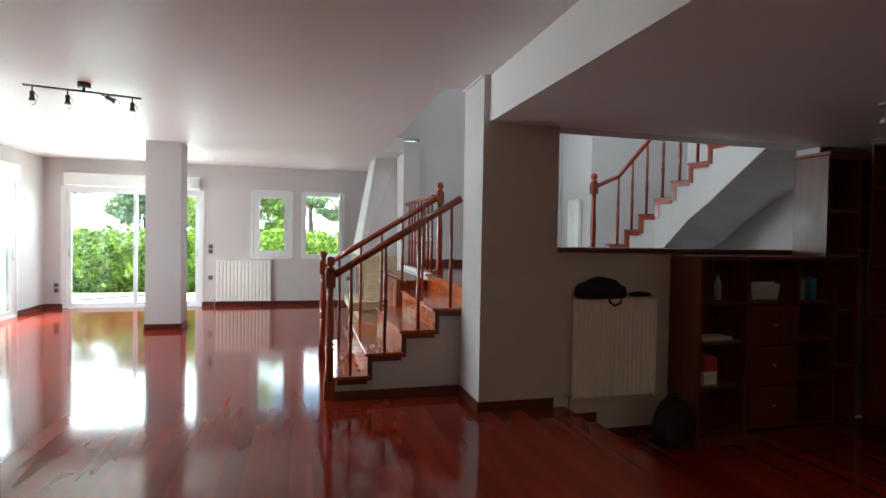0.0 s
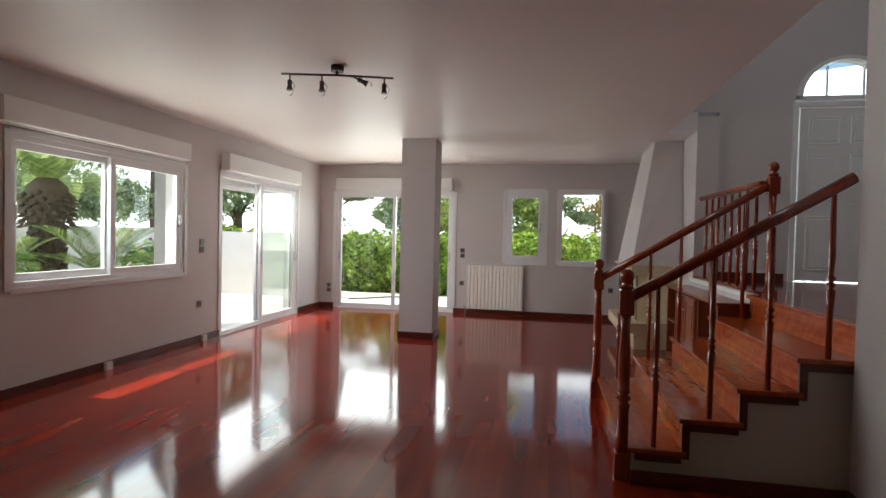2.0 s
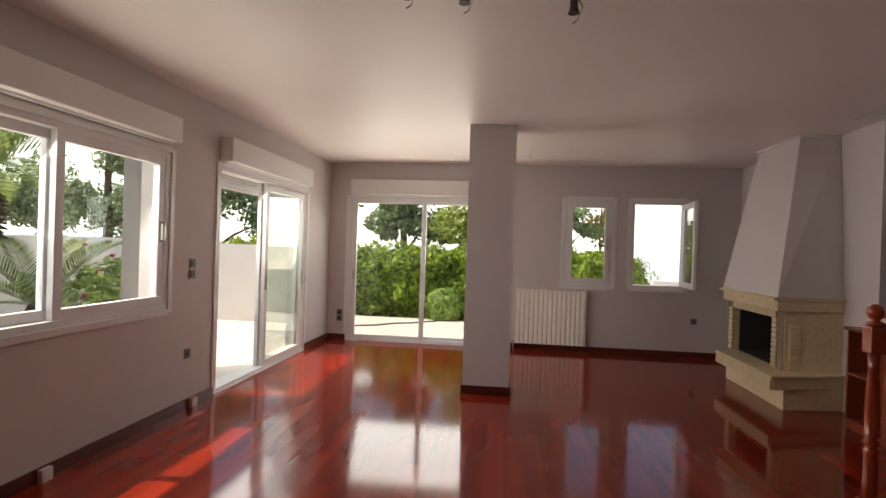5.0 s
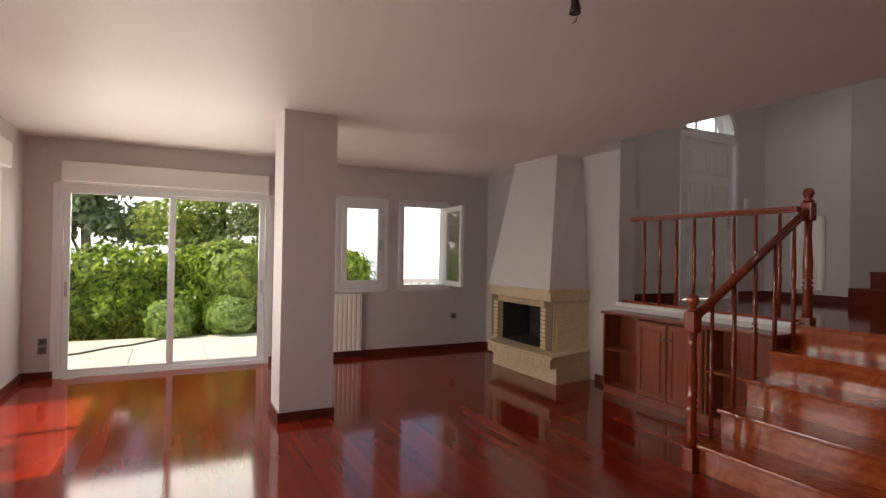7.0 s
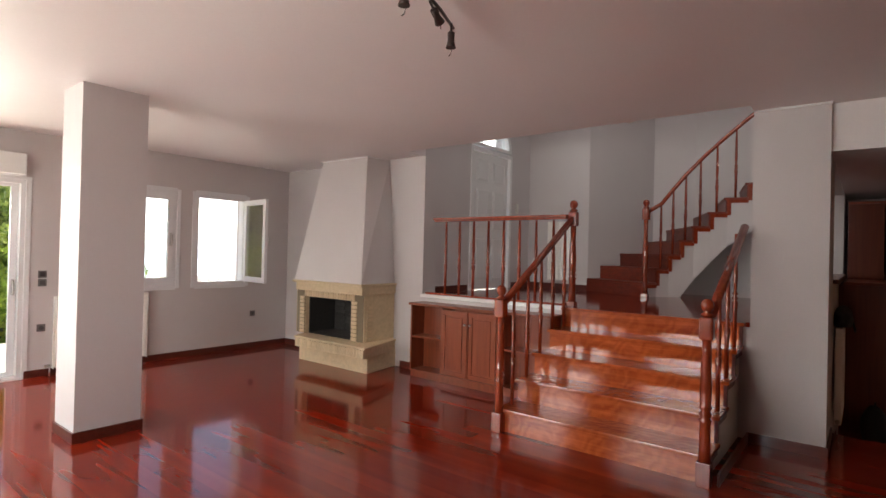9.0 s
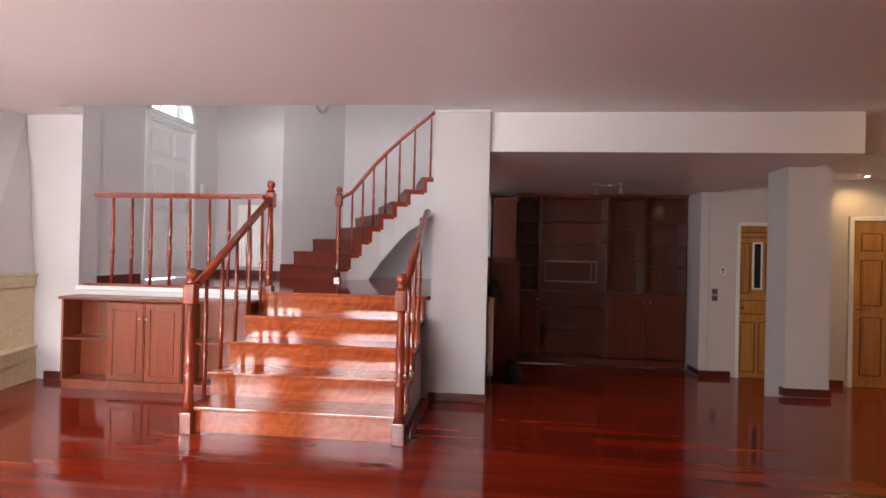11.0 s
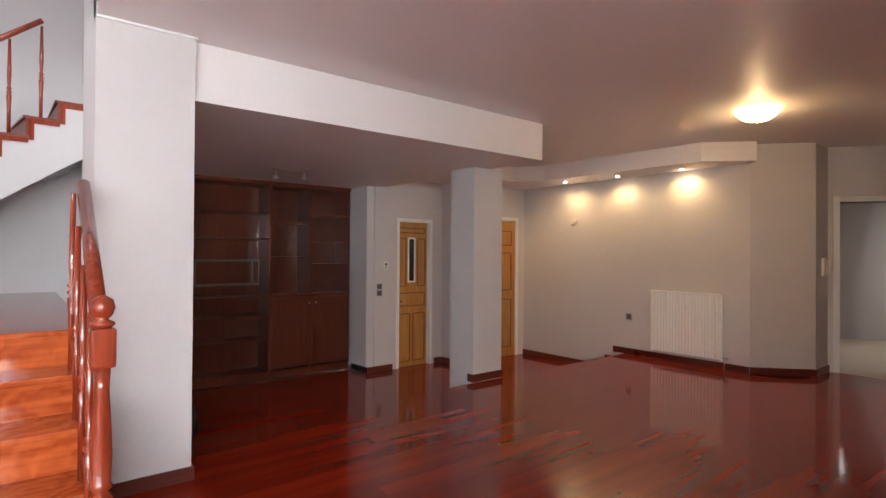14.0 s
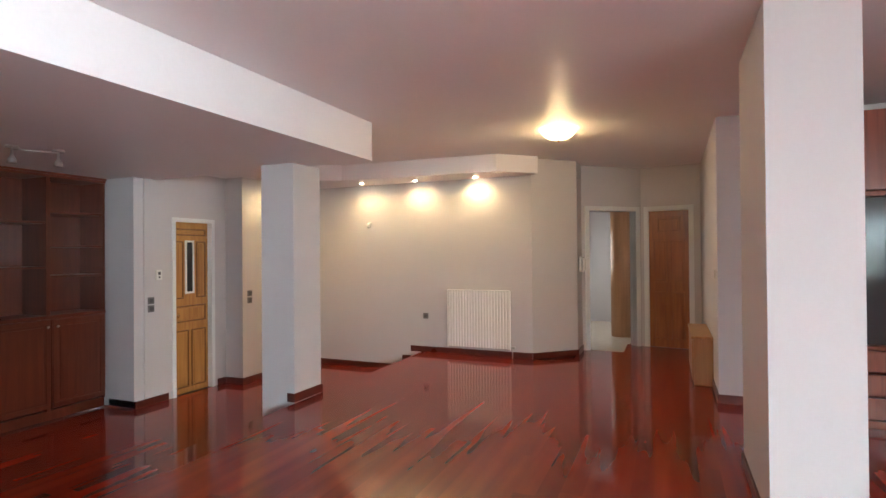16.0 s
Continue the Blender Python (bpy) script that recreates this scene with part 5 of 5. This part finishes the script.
# wooden wall cabinet behind the corridor pillar
wc = empty("wall_cabinet", (-3.0, -0.10, 0), "reddish wooden built-in cabinet with a glass section", "cabinet")
bpart("body", [(0, 0, 0, 0.03, -0.45, 2.6), (1.32, 0, 0, 1.35, -0.45, 2.6), (0.03, -0.43, 0, 1.32, -0.45, 2.6), (0.03, 0, 0, 1.32, -0.43, 0.06)], M_cab, wc)
for k in range(3):
    bpart("drawer", (0.035, 0.0, 0.08 + 0.19 * k, 1.315, 0.018, 0.25 + 0.19 * k), M_cab, wc, "", 0.004)
bpart("counter", (-0.01, 0.03, 0.64, 1.36, -0.43, 0.67), M_cab, wc, "", 0.006)
bpart("upper_door", (0.035, 0.0, 1.93, 1.315, 0.018, 2.58), M_cab, wc, "", 0.004)
bpart("rail", (0.0, 0.02, 1.88, 1.35, -0.43, 1.92), M_cab, wc, "", 0.006)
bpart("glass_door", (0.03, 0.0, 0.68, 1.32, 0.008, 1.87), M_darkglass, wc, "dark reflecting glass")
tagged(setting("wall_cabinet_side", [(-3.92, -0.56, 0, -1.3, -0.551, CEIL)], M_wall), kind="structure")

# ---- outside ----
# slab out of view, its outer edge set to narrow the floor's sun strip
setting("sun_limit_eaves", [(-4.74, -2, 2.62, -4.171, 11.35, 2.80)], M_render, "unseen white rendered eaves, added to narrow the sun indoors")
setting("fin_wall", [(-4.45, 7.24, -0.06, -4.171, 7.46, 2.62)], M_fin, "white rendered fin wall beside the balcony door, greyed for its shade")
setting("garden_wall", [(-8.7, -3, -0.33, -8.5, 12.8, 1.45), (-8.7, 12.8, -0.33, -4.95, 13.0, 1.40)], M_render, "white rendered garden wall")
bm = bmesh.new()
rims = [[bm.verts.new((rad * math.cos(6.28318 * k / 48), rad * math.sin(6.28318 * k / 48), z)) for k in range(48)] for rad, z in ((29, -0.33), (45, -2.0), (79, -6.0), (400, -6.5))]
bm.faces.new(rims[0])
for a, b in zip(rims, rims[1:]):
    for k in range(48):
        bm.faces.new((a[k], b[k], b[(k + 1) % 48], a[(k + 1) % 48]))
setting("ground", bm, M_ground, "dry garden ground on a hill that falls away")
setting("terrace_bed", [(-8.5, -4, -0.33, -4.171, 12.8, -0.09), (-4.95, 11.301, -0.33, 3.4, 14.05, -0.09)], M_terr, "pale tiled terrace")


def leaves(name, pts_normals, size, material, seed):
    """Small folded leaves, one mesh: each a pair of triangles bent along its rib."""
    rng = np.random.default_rng(seed)
    P, Nn = pts_normals
    n_ = len(P)
    r = rng.normal(size=(n_, 3))
    r /= np.linalg.norm(r, axis=1)[:, None]
    u = np.cross(Nn + 0.8 * r, rng.normal(size=(n_, 3)))
    u /= np.linalg.norm(u, axis=1)[:, None] + 1e-6
    v = np.cross(u, Nn + 0.8 * r)
    v /= np.linalg.norm(v, axis=1)[:, None] + 1e-6
    s_ = (size * rng.uniform(0.6, 1.3, n_))[:, None]
    V = np.stack([P - u * s_, P + v * s_ * 0.45 - r * s_ * 0.12, P + u * s_, P - v * s_ * 0.45 - r * s_ * 0.12], 1).reshape(-1, 3)
    F = np.arange(n_ * 4).reshape(-1, 4)
    me = bpy.data.meshes.new(name)
    me.from_pydata(V.tolist(), [], F.tolist())
    me.materials.append(material)
    return new(name, me)


def leaf_mat(name, dark, light_):
    """Leaves each with a tone of their own, a little light passing through."""
    m = bpy.data.materials.new(name)
    m.use_nodes = True
    n, l = m.node_tree.nodes, m.node_tree.links
    b = n["Principled BSDF"]
    ge, mx, tr, ms = n.new("ShaderNodeNewGeometry"), n.new("ShaderNodeMix"), n.new("ShaderNodeBsdfTranslucent"), n.new("ShaderNodeMixShader")
    mx.data_type = "RGBA"
    mx.inputs[6].default_value, mx.inputs[7].default_value = (*dark, 1), (*light_, 1)
    l.new(ge.outputs["Random Per Island"], mx.inputs[0])
    l.new(mx.outputs[2], b.inputs["Base Color"])
    l.new(mx.outputs[2], tr.inputs[0])
    b.inputs["Roughness"].default_value = 0.4
    ms.inputs[0].default_value = 0.45
    l.new(b.outputs[0], ms.inputs[1])
    l.new(tr.outputs[0], ms.inputs[2])
    l.new(ms.outputs[0], n["Material Output"].inputs[0])
    return m


L_hedge = leaf_mat("hedge_leaves", (0.09, 0.20, 0.02), (0.56, 0.70, 0.13))
L_bush = leaf_mat("bush_leaves", (0.12, 0.25, 0.05), (0.52, 0.70, 0.20))
L_tree = leaf_mat("tree_leaves", (0.14, 0.24, 0.04), (0.70, 0.76, 0.24))
L_pine = leaf_mat("pine_needles", (0.12, 0.19, 0.08), (0.40, 0.50, 0.27))
L_gold = leaf_mat("yellowing_leaves", (0.20, 0.17, 0.05), (0.42, 0.33, 0.12))


def box_points(n_, x0, y0, z0, x1, y1, z1, seed, wob=0.12):
    rng = np.random.default_rng(seed)
    A = [((x1 - x0) * (z1 - z0), 0), ((x1 - x0) * (y1 - y0), 1), ((y1 - y0) * (z1 - z0) * 2, 2)]
    w_ = np.array([a for a, _ in A])
    k = rng.choice(3, n_, p=w_ / w_.sum())
    a, b = rng.random(n_), rng.random(n_)
    X = np.where(k == 2, np.where(b > 0.5, x0, x1), x0 + a * (x1 - x0))
    Y = np.where(k == 0, y0, np.where(k == 1, y0 + b * (y1 - y0), y0 + a * (y1 - y0)))
    Z = np.where(k == 1, z1, z0 + b * (z1 - z0))
    Z = np.where(k == 2, z0 + rng.random(n_) * (z1 - z0), Z)
    N_ = np.zeros((n_, 3))
    N_[k == 0, 1], N_[k == 1, 2], N_[k == 2, 0] = -1, 1, 1
    P = np.stack([X, Y, Z], 1)
    lump = np.array([noise.noise(Vector(p) * 2.2) * wob * 1.6 + noise.noise(Vector(p) * 7) * wob * 0.5 for p in P])
    P += N_ * (lump[:, None] + rng.normal(0, 0.03, n_)[:, None]) - N_ * 0.02
    return P, N_


def ball_points(n_, c, r, seed, wob=0.3, shell=0.8):
    rng = np.random.default_rng(seed)
    d = rng.normal(size=(n_, 3))
    d /= np.linalg.norm(d, axis=1)[:, None]
    lump = np.array([noise.noise(Vector(q) * 2.5 + Vector((seed, 0, 0))) for q in d])
    rad = (shell + (1 - shell) * rng.random(n_) ** 0.5) * (1 + wob * lump)
    return np.array(c) + d * rad[:, None] * np.array(r), d


def plant(name, at, label, cat):
    return empty(name, at, label, cat)


hedge = empty("hedge", (0, 15, -0.3), "dense clipped green hedge along the terrace", "hedge")
for i, q in enumerate(((-9.5, 14.75, -0.30, 1.2, 15.7, 1.36),)):
    o = leaves("foliage", box_points(20000, *q, 11, 0.2), 0.08, L_hedge, 1)
    o.parent, o.matrix_parent_inverse = hedge, Matrix.Translation((0, -15, 0.3))
    tagged(o, "glossy green leaves", kind="stuff")
# added dark box that gives the gaps between the leaves their shade
o = bpart("core", (-9.3, 14.98, -0.3, 1.05, 15.6, 1.16), M_hedge_shade, hedge, "dark box added for the shade inside the hedge")
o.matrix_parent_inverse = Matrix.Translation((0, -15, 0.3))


def bush(c, r, n_, size, material, label, seed, core=True):
    b_ = empty("bush", (c[0], c[1], -0.3), label, "bush")
    P, Nn = ball_points(n_, (0, 0, c[2] + 0.3), r, seed)
    o_ = leaves("foliage", (P, Nn), size, material, seed)
    o_.parent = b_
    tagged(o_, kind="stuff")
    bm_ = bmesh.new()
    tube(bm_, [(0, 0, 0), (0.02, 0.01, c[2] + 0.3)], [0.03, 0.015], 7)
    part("stem", bm_, M_bark, b_)


bush((-1.45, 14.25, 0.28), (0.44, 0.42, 0.36), 4500, 0.035, L_bush, "round clipped green bush at the edge of the terrace", 21)
bush((-2.45, 14.3, 0.20), (0.42, 0.36, 0.42), 3000, 0.05, L_bush, "loose green bush at the edge of the terrace", 22)
bush((-1.35, 14.75, 0.95), (0.75, 0.5, 0.75), 6000, 0.065, L_hedge, "tall bright green shrub before the hedge", 23)
bush((-5.25, 8.15, 0.50), (0.5, 0.6, 0.75), 2600, 0.05, L_bush, "loose flowering shrub on the terrace by the palm", 24)
bush((-6.3, 6.9, 0.45), (0.6, 0.6, 0.65), 2600, 0.05, L_bush, "loose green shrub under the palm", 25)
bush((-6.8, 5.6, 0.50), (0.7, 0.7, 0.6), 2800, 0.05, L_bush, "loose green shrub beside the palm", 26)
bush((1.85, 18.2, 0.55), (0.95, 0.6, 1.0), 6000, 0.07, L_hedge, "rounded bright green shrub beyond the end of the hedge", 27)
rngf = random.Random(5)
bm = bmesh.new()
for k in range(26):
    c = Vector((-5.2 + rngf.uniform(-0.4, 0.4), 8.15 + rngf.uniform(-0.5, 0.6), 0.95 + rngf.uniform(-0.2, 0.45)))
    tube(bm, [c, c + Vector((0.0, 0.0, 0.03))], [0.02, 0.028], 6)
fl = part("blossoms", bm, M_flower, None, "pink blossoms of the shrub")
fl.parent = bpy.data.objects["bush.003"]
fl.matrix_parent_inverse = Matrix.Translation((5.25, -8.15, 0.3))
tagged(fl, kind="stuff")


def tree(at, H, blobs, material, label, size, seed, n_=3500, r=0.16, flat=1.0):
    t_ = empty("tree", at, label, "tree")
    rng = random.Random(seed)
    bm_ = bmesh.new()
    tube(bm_, [(0, 0, 0), (0.05, 0.02, H * 0.3), (-0.04, 0.05, H * 0.6), (0.02, 0, H * 0.9)], [r, r * 0.8, r * 0.5, r * 0.15], 9)
    part("trunk", bm_, M_bark, t_)
    bm_ = bmesh.new()
    Ps, Ns = [], []
    for i, (x, y, z, rr) in enumerate(blobs):
        tube(bm_, [(0, 0, z * 0.6), (x * 0.5, y * 0.5, z * 0.85), (x, y, z)], [r * 0.35, r * 0.2, r * 0.06], 6)
        for j in range(5):
            cc = (x + rng.uniform(-0.5, 0.5) * rr, y + rng.uniform(-0.5, 0.5) * rr, z + rng.uniform(-0.4, 0.4) * rr * flat)
            q = rr * rng.uniform(0.4, 0.7)
            P, Nn = ball_points(n_ // (5 * len(blobs)), cc, (q, q, q * 0.8 * flat), seed * 50 + i * 5 + j, 0.5, 0.45)
            Ps.append(P), Ns.append(Nn)
    part("limbs", bm_, M_bark, t_)
    o_ = leaves("crown", (np.concatenate(Ps), np.concatenate(Ns)), size, material, seed)
    o_.parent = t_
    tagged(o_, kind="stuff")


tree((-1.3, 18.0, -0.33), 4.6, [(0, 0, 3.2, 1.1), (-1.0, 0, 2.5, 1.0), (0.9, 0.2, 2.6, 1.0), (0.1, 0, 4.0, 0.9), (-0.8, 0.3, 3.5, 0.8), (1.3, 0, 2.0, 0.8), (-0.3, -0.4, 1.9, 0.9)], L_tree, "leafy yellow-green tree behind the hedge", 0.085, 31, 15000)
tree((-4.3, 19.0, -0.33), 4.8, [(0.2, 0, 3.0, 0.9), (0.9, 0, 2.5, 0.9), (0.5, 0, 3.9, 0.7), (-0.5, 0, 2.4, 0.7)], L_pine, "dark green tree behind the hedge", 0.11, 32, 6000)
tree((-7.8, 20.0, -0.33), 6.5, [(0, 0, 2.2, 1.3), (1.0, 0, 3.2, 0.9), (-0.9, 0, 3.4, 1.0), (0.6, 0, 4.3, 0.8), (1.8, 0.0, 4.6, 0.6), (2.3, 0, 3.6, 0.6)], L_pine, "spreading dark cedar behind the hedge", 0.09, 33, 7000, 0.2, 0.35)
tree((-9.4, 17.0, -0.33), 5.6, [(0, 0, 2.6, 1.2), (0.9, 0, 3.3, 0.9), (-0.9, 0, 3.3, 1.0), (0.1, 0, 4.2, 0.9), (1.5, 0, 2.3, 0.8), (-2, 0, 2.6, 1.0)], L_pine, "dark pine above the garden wall", 0.09, 34, 8000, 0.2)
tree((0.9, 23.0, -0.33), 5.0, [(0, 0, 3.1, 1.0), (-0.9, 0, 2.6, 0.8), (0.8, 0, 2.6, 0.7), (0.2, 0, 3.9, 0.6)], L_pine, "dark conifer seen over the hedge", 0.09, 35, 4500, 0.15, 0.5)
tree((2.4, 24.0, -0.33), 4.2, [(0, 0, 2.6, 0.9), (0.6, 0, 3.2, 0.6)], L_gold, "small tree with yellowing leaves over the hedge", 0.09, 36, 1600, 0.08)
tree((-14.0, 9.5, -0.33), 4.6, [(0, 0, 2.6, 1.2), (0.3, 1.1, 2.4, 0.9), (0, -1.4, 2.4, 1.0), (0, 0.3, 3.6, 0.8), (0, -2.6, 2.2, 0.9)], L_pine, "grey-green pine beyond the garden wall", 0.09, 37, 7000, 0.16)
tree((-13.0, 13.5, -0.33), 5.0, [(0, 0, 2.8, 1.3), (0.3, 1.3, 2.6, 1.0), (0, -1.4, 2.6, 1.0), (0, 0.3, 4.0, 0.9)], L_pine, "grey-green pine beyond the garden wall", 0.09, 38, 7000, 0.16)

tree((-14.5, 19.5, -0.33), 6.4, [(0, 0, 3.0, 1.6), (1.5, 0.5, 3.2, 1.2), (-1.4, -0.6, 3.4, 1.3), (0.2, 0, 4.6, 1.2), (0.8, 1.0, 2.2, 1.1)], L_pine, "tall grey-green pine beyond the garden wall", 0.10, 39, 9000, 0.2)

# palm by the window
PX, PY = -6.8, 7.95
pm = empty("palm", (PX, PY, -0.33), "short stout palm with a shaggy trunk and arching fronds", "palm tree")
bm = bmesh.new()
lathe(bm, [(0.20, 0), (0.20, 0.5), (0.19, 1.4), (0.22, 1.8), (0.27, 2.15), (0.25, 2.33), (0.12, 2.46)], 20)
part("trunk", bm, M_bark, pm, "brown shaggy trunk")
bm = bmesh.new()
rngp = random.Random(3)
for k in range(300):
    z = 0.1 + 2.15 * (k / 300)
    a = k * 2.39996
    rr = 0.19 + (0.08 if z > 1.75 else 0.0)
    c = Vector((rr * math.cos(a), rr * math.sin(a), z))
    out = Vector((math.cos(a), math.sin(a), 0.5 if z < 1.6 else -0.6)).normalized()
    tube(bm, [c, c + out * 0.05, c + out * (0.07 + 0.06 * (z > 1.75)) + Vector((0, 0, 0.02))], [0.035, 0.025, 0.006], 5)
part("leaf_bases", bm, M_bark, pm, "ragged brown stubs of old fronds")


def frond(L, droop, lift, leaf, n_=34):
    """A pinnate frond that leaves along +x."""
    V, F = [], []
    pts = []
    for i in range(n_ + 1):
        s_ = i / n_
        pts.append(Vector((L * s_ * math.cos(lift) * (1 - 0.15 * s_), 0, L * (s_ * math.sin(lift) - droop * s_ * s_))))
    for i in range(n_):
        p, d = pts[i], (pts[i + 1] - pts[i]).normalized()
        s_ = i / n_
        ll = leaf * (0.35 + 1.3 * math.sin(math.pi * min(1, 0.12 + 0.88 * s_)) * 0.75)
        for sg in (-1, 1):
            tip = p + d * ll * 0.62 + Vector((0, sg * ll * 0.80, ll * 0.22))
            mid = p + (tip - p) * 0.45
            k = len(V)
            V += [p - d * 0.010, p + d * 0.012, mid + d * 0.024, tip, mid - d * 0.020]
            F.append((k, k + 1, k + 2, k + 3, k + 4))
        k = len(V)
        V += [p + Vector((0, 0.008, 0)), p - Vector((0, 0.008, 0)), pts[i + 1] - Vector((0, 0.006, 0)), pts[i + 1] + Vector((0, 0.006, 0))]
        F.append((k, k + 1, k + 2, k + 3))
    me = bpy.data.meshes.new("frond")
    me.from_pydata([tuple(v) for v in V], [], F)
    me.materials.append(L_frond)
    return me


L_frond = leaf_mat("palm_fronds", (0.10, 0.18, 0.04), (0.50, 0.60, 0.20))
fms = [frond(2.5, 0.34, radians(52), 0.27), frond(2.4, 0.40, radians(34), 0.27), frond(2.1, 0.34, radians(18), 0.25), frond(2.2, 0.20, radians(70), 0.24)]
for k in range(30):
    o = new("frond", fms[k % 4])
    o.parent, o.location = pm, (0.12 * math.cos(k * 2.4), 0.12 * math.sin(k * 2.4), 2.44)
    o.rotation_euler = (rngp.uniform(-0.15, 0.15), rngp.uniform(-0.12, 0.12), k * 2.39996)
for c, s0, cnt in (((-5.9, 7.95, 0.72), 0.62, 17), ((-6.5, 6.95, 0.70), 0.5, 15)):
    cy = empty("cycad", c, "low cycad with arching dark green fronds", "palm plant")
    bm = bmesh.new()
    lathe(bm, [(0.12, -0.84), (0.14, -0.1), (0.08, 0.05)], 12)
    part("stem", bm, M_bark, cy)
    for k in range(cnt):
        o = new("frond", fms[k % 3])
        o.parent, o.scale, o.rotation_euler = cy, (s0, s0, s0), (0, 0, k * 2.39996)

# terrace tiles
tl_m = None
for i in range(17):
    for j in range(6):
        if tl_m is None:
            bm = bmesh.new()
            box(bm, 0, 0, 0, 0.485, 0.485, 0.03)
            tl_m = mesh("tile", bm, M_terr, 0.004)
        o = new("tile", tl_m)
        o.parent, o.location = bpy.data.objects["terrace_bed"], (-4.9 + 0.49 * i, 11.31 + 0.49 * j, -0.0895)
for i in range(8):
    for j in range(12):
        o = new("tile", tl_m)
        o.parent, o.location = bpy.data.objects["terrace_bed"], (-4.665 - 0.49 * i, 6.85 + 0.49 * j, -0.0895)

# ---- floor boards ----
rngb = random.Random(8)


def boards(parent, x0, x1, y0, y1, ztop, w_, ln, label=""):
    lib, n_ = {}, int(round((x1 - x0) / w_))
    w_ = (x1 - x0) / n_
    for i in range(n_):
        y = y0 - rngb.uniform(0.15, 0.95) * ln
        while y < y1 - 0.01:
            a, b_ = max(y, y0), min(y + ln, y1)
            y += ln
            if b_ - a < 0.12:
                continue
            key = round(b_ - a, 1)
            if key not in lib:
                bm_ = bmesh.new()
                v = box(bm_, 0.0, 0.0, 0, w_ - 0.0, 1 - 0.0, 0.0195)
                lib[key] = mesh("floorboard", bm_, M_floor)
                for q in lib[key].vertices:
                    q.co.y *= key
            o_ = new("floorboard", lib[key])
            o_.parent, o_.location = parent, (x0 + i * w_, a, ztop - 0.0195)
            o_.scale = (1, (b_ - a ) / key, 1)


boards(bpy.data.objects["floor_main"], -3.92, 2.75, -1.9, 11.05, 0.0, 0.13, 3.0)
boards(bpy.data.objects["floor_main"], -1.04, 0.60, -3.6, -1.9, 0.0, 0.13, 3.0)
boards(bpy.data.objects["floor_lower"], 3.05, 5.0, -1.9, 4.0, LOW + 0.001, 0.13, 3.0)

# self-lit rings for the bright hazy distance beyond the garden, and the terrace hose
M_haze = glow("glowing_haze_ring", (0.90, 0.95, 1.0), 1.5)
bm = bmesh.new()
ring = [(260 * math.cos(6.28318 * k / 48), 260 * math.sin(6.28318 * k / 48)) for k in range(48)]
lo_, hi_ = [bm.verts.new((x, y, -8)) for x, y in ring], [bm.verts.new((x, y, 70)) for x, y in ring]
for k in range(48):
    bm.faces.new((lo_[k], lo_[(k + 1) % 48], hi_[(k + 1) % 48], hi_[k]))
setting("backdrop", bm, M_haze, "glowing ring for the bright hazy sky low over the distance")
# nearer ring glows too, with the haze of the distance in its colour
M_far = glow("glowing_hill_ring", (0.66, 0.74, 0.83), 1.0)
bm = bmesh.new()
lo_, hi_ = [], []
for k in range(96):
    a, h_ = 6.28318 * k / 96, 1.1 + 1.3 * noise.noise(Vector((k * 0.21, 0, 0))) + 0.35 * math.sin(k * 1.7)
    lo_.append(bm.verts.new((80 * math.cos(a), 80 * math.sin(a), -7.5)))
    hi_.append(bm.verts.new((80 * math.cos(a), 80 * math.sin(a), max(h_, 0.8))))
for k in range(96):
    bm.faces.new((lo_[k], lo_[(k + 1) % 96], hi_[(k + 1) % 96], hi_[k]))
setting("backdrop_hills", bm, M_far, "glowing ring of distant hills, haze put into its pale blue")
bm = bmesh.new()
tube(bm, [(-3.95, 12.75, -0.045), (-3.6, 12.95, -0.045), (-3.25, 13.35, -0.045), (-3.0, 13.45, -0.045), (-2.55, 13.95, -0.045), (-2.3, 14.0, -0.045)], 0.014, 8)
o = part("garden_hose", bm, M_dgrey, None, "dark garden hose lying across the terrace")
tagged(o, category="hose")

# white balustrade at the end of the garden
bal = empty("garden_balustrade", (4.2, 15.2, -0.33), "white stone balustrade at the edge of the garden", "balustrade")
bpart("rail", (-2.2, -0.1, 1.12, 2.8, 0.1, 1.22), M_render, bal, "", 0.01)
bpart("base", (-2.2, -0.1, 0, 2.8, 0.1, 0.35), M_render, bal, "", 0.01)
bm = bmesh.new()
lathe(bm, [(0.05, 0.351), (0.035, 0.45), (0.075, 0.62), (0.06, 0.78), (0.03, 0.98), (0.05, 1.119)], 10)
pst = mesh("post", bm, M_render)
for k in range(22):
    o = new("post", pst)
    o.parent, o.location = bal, (-2.05 + 0.22 * k, 0, 0)
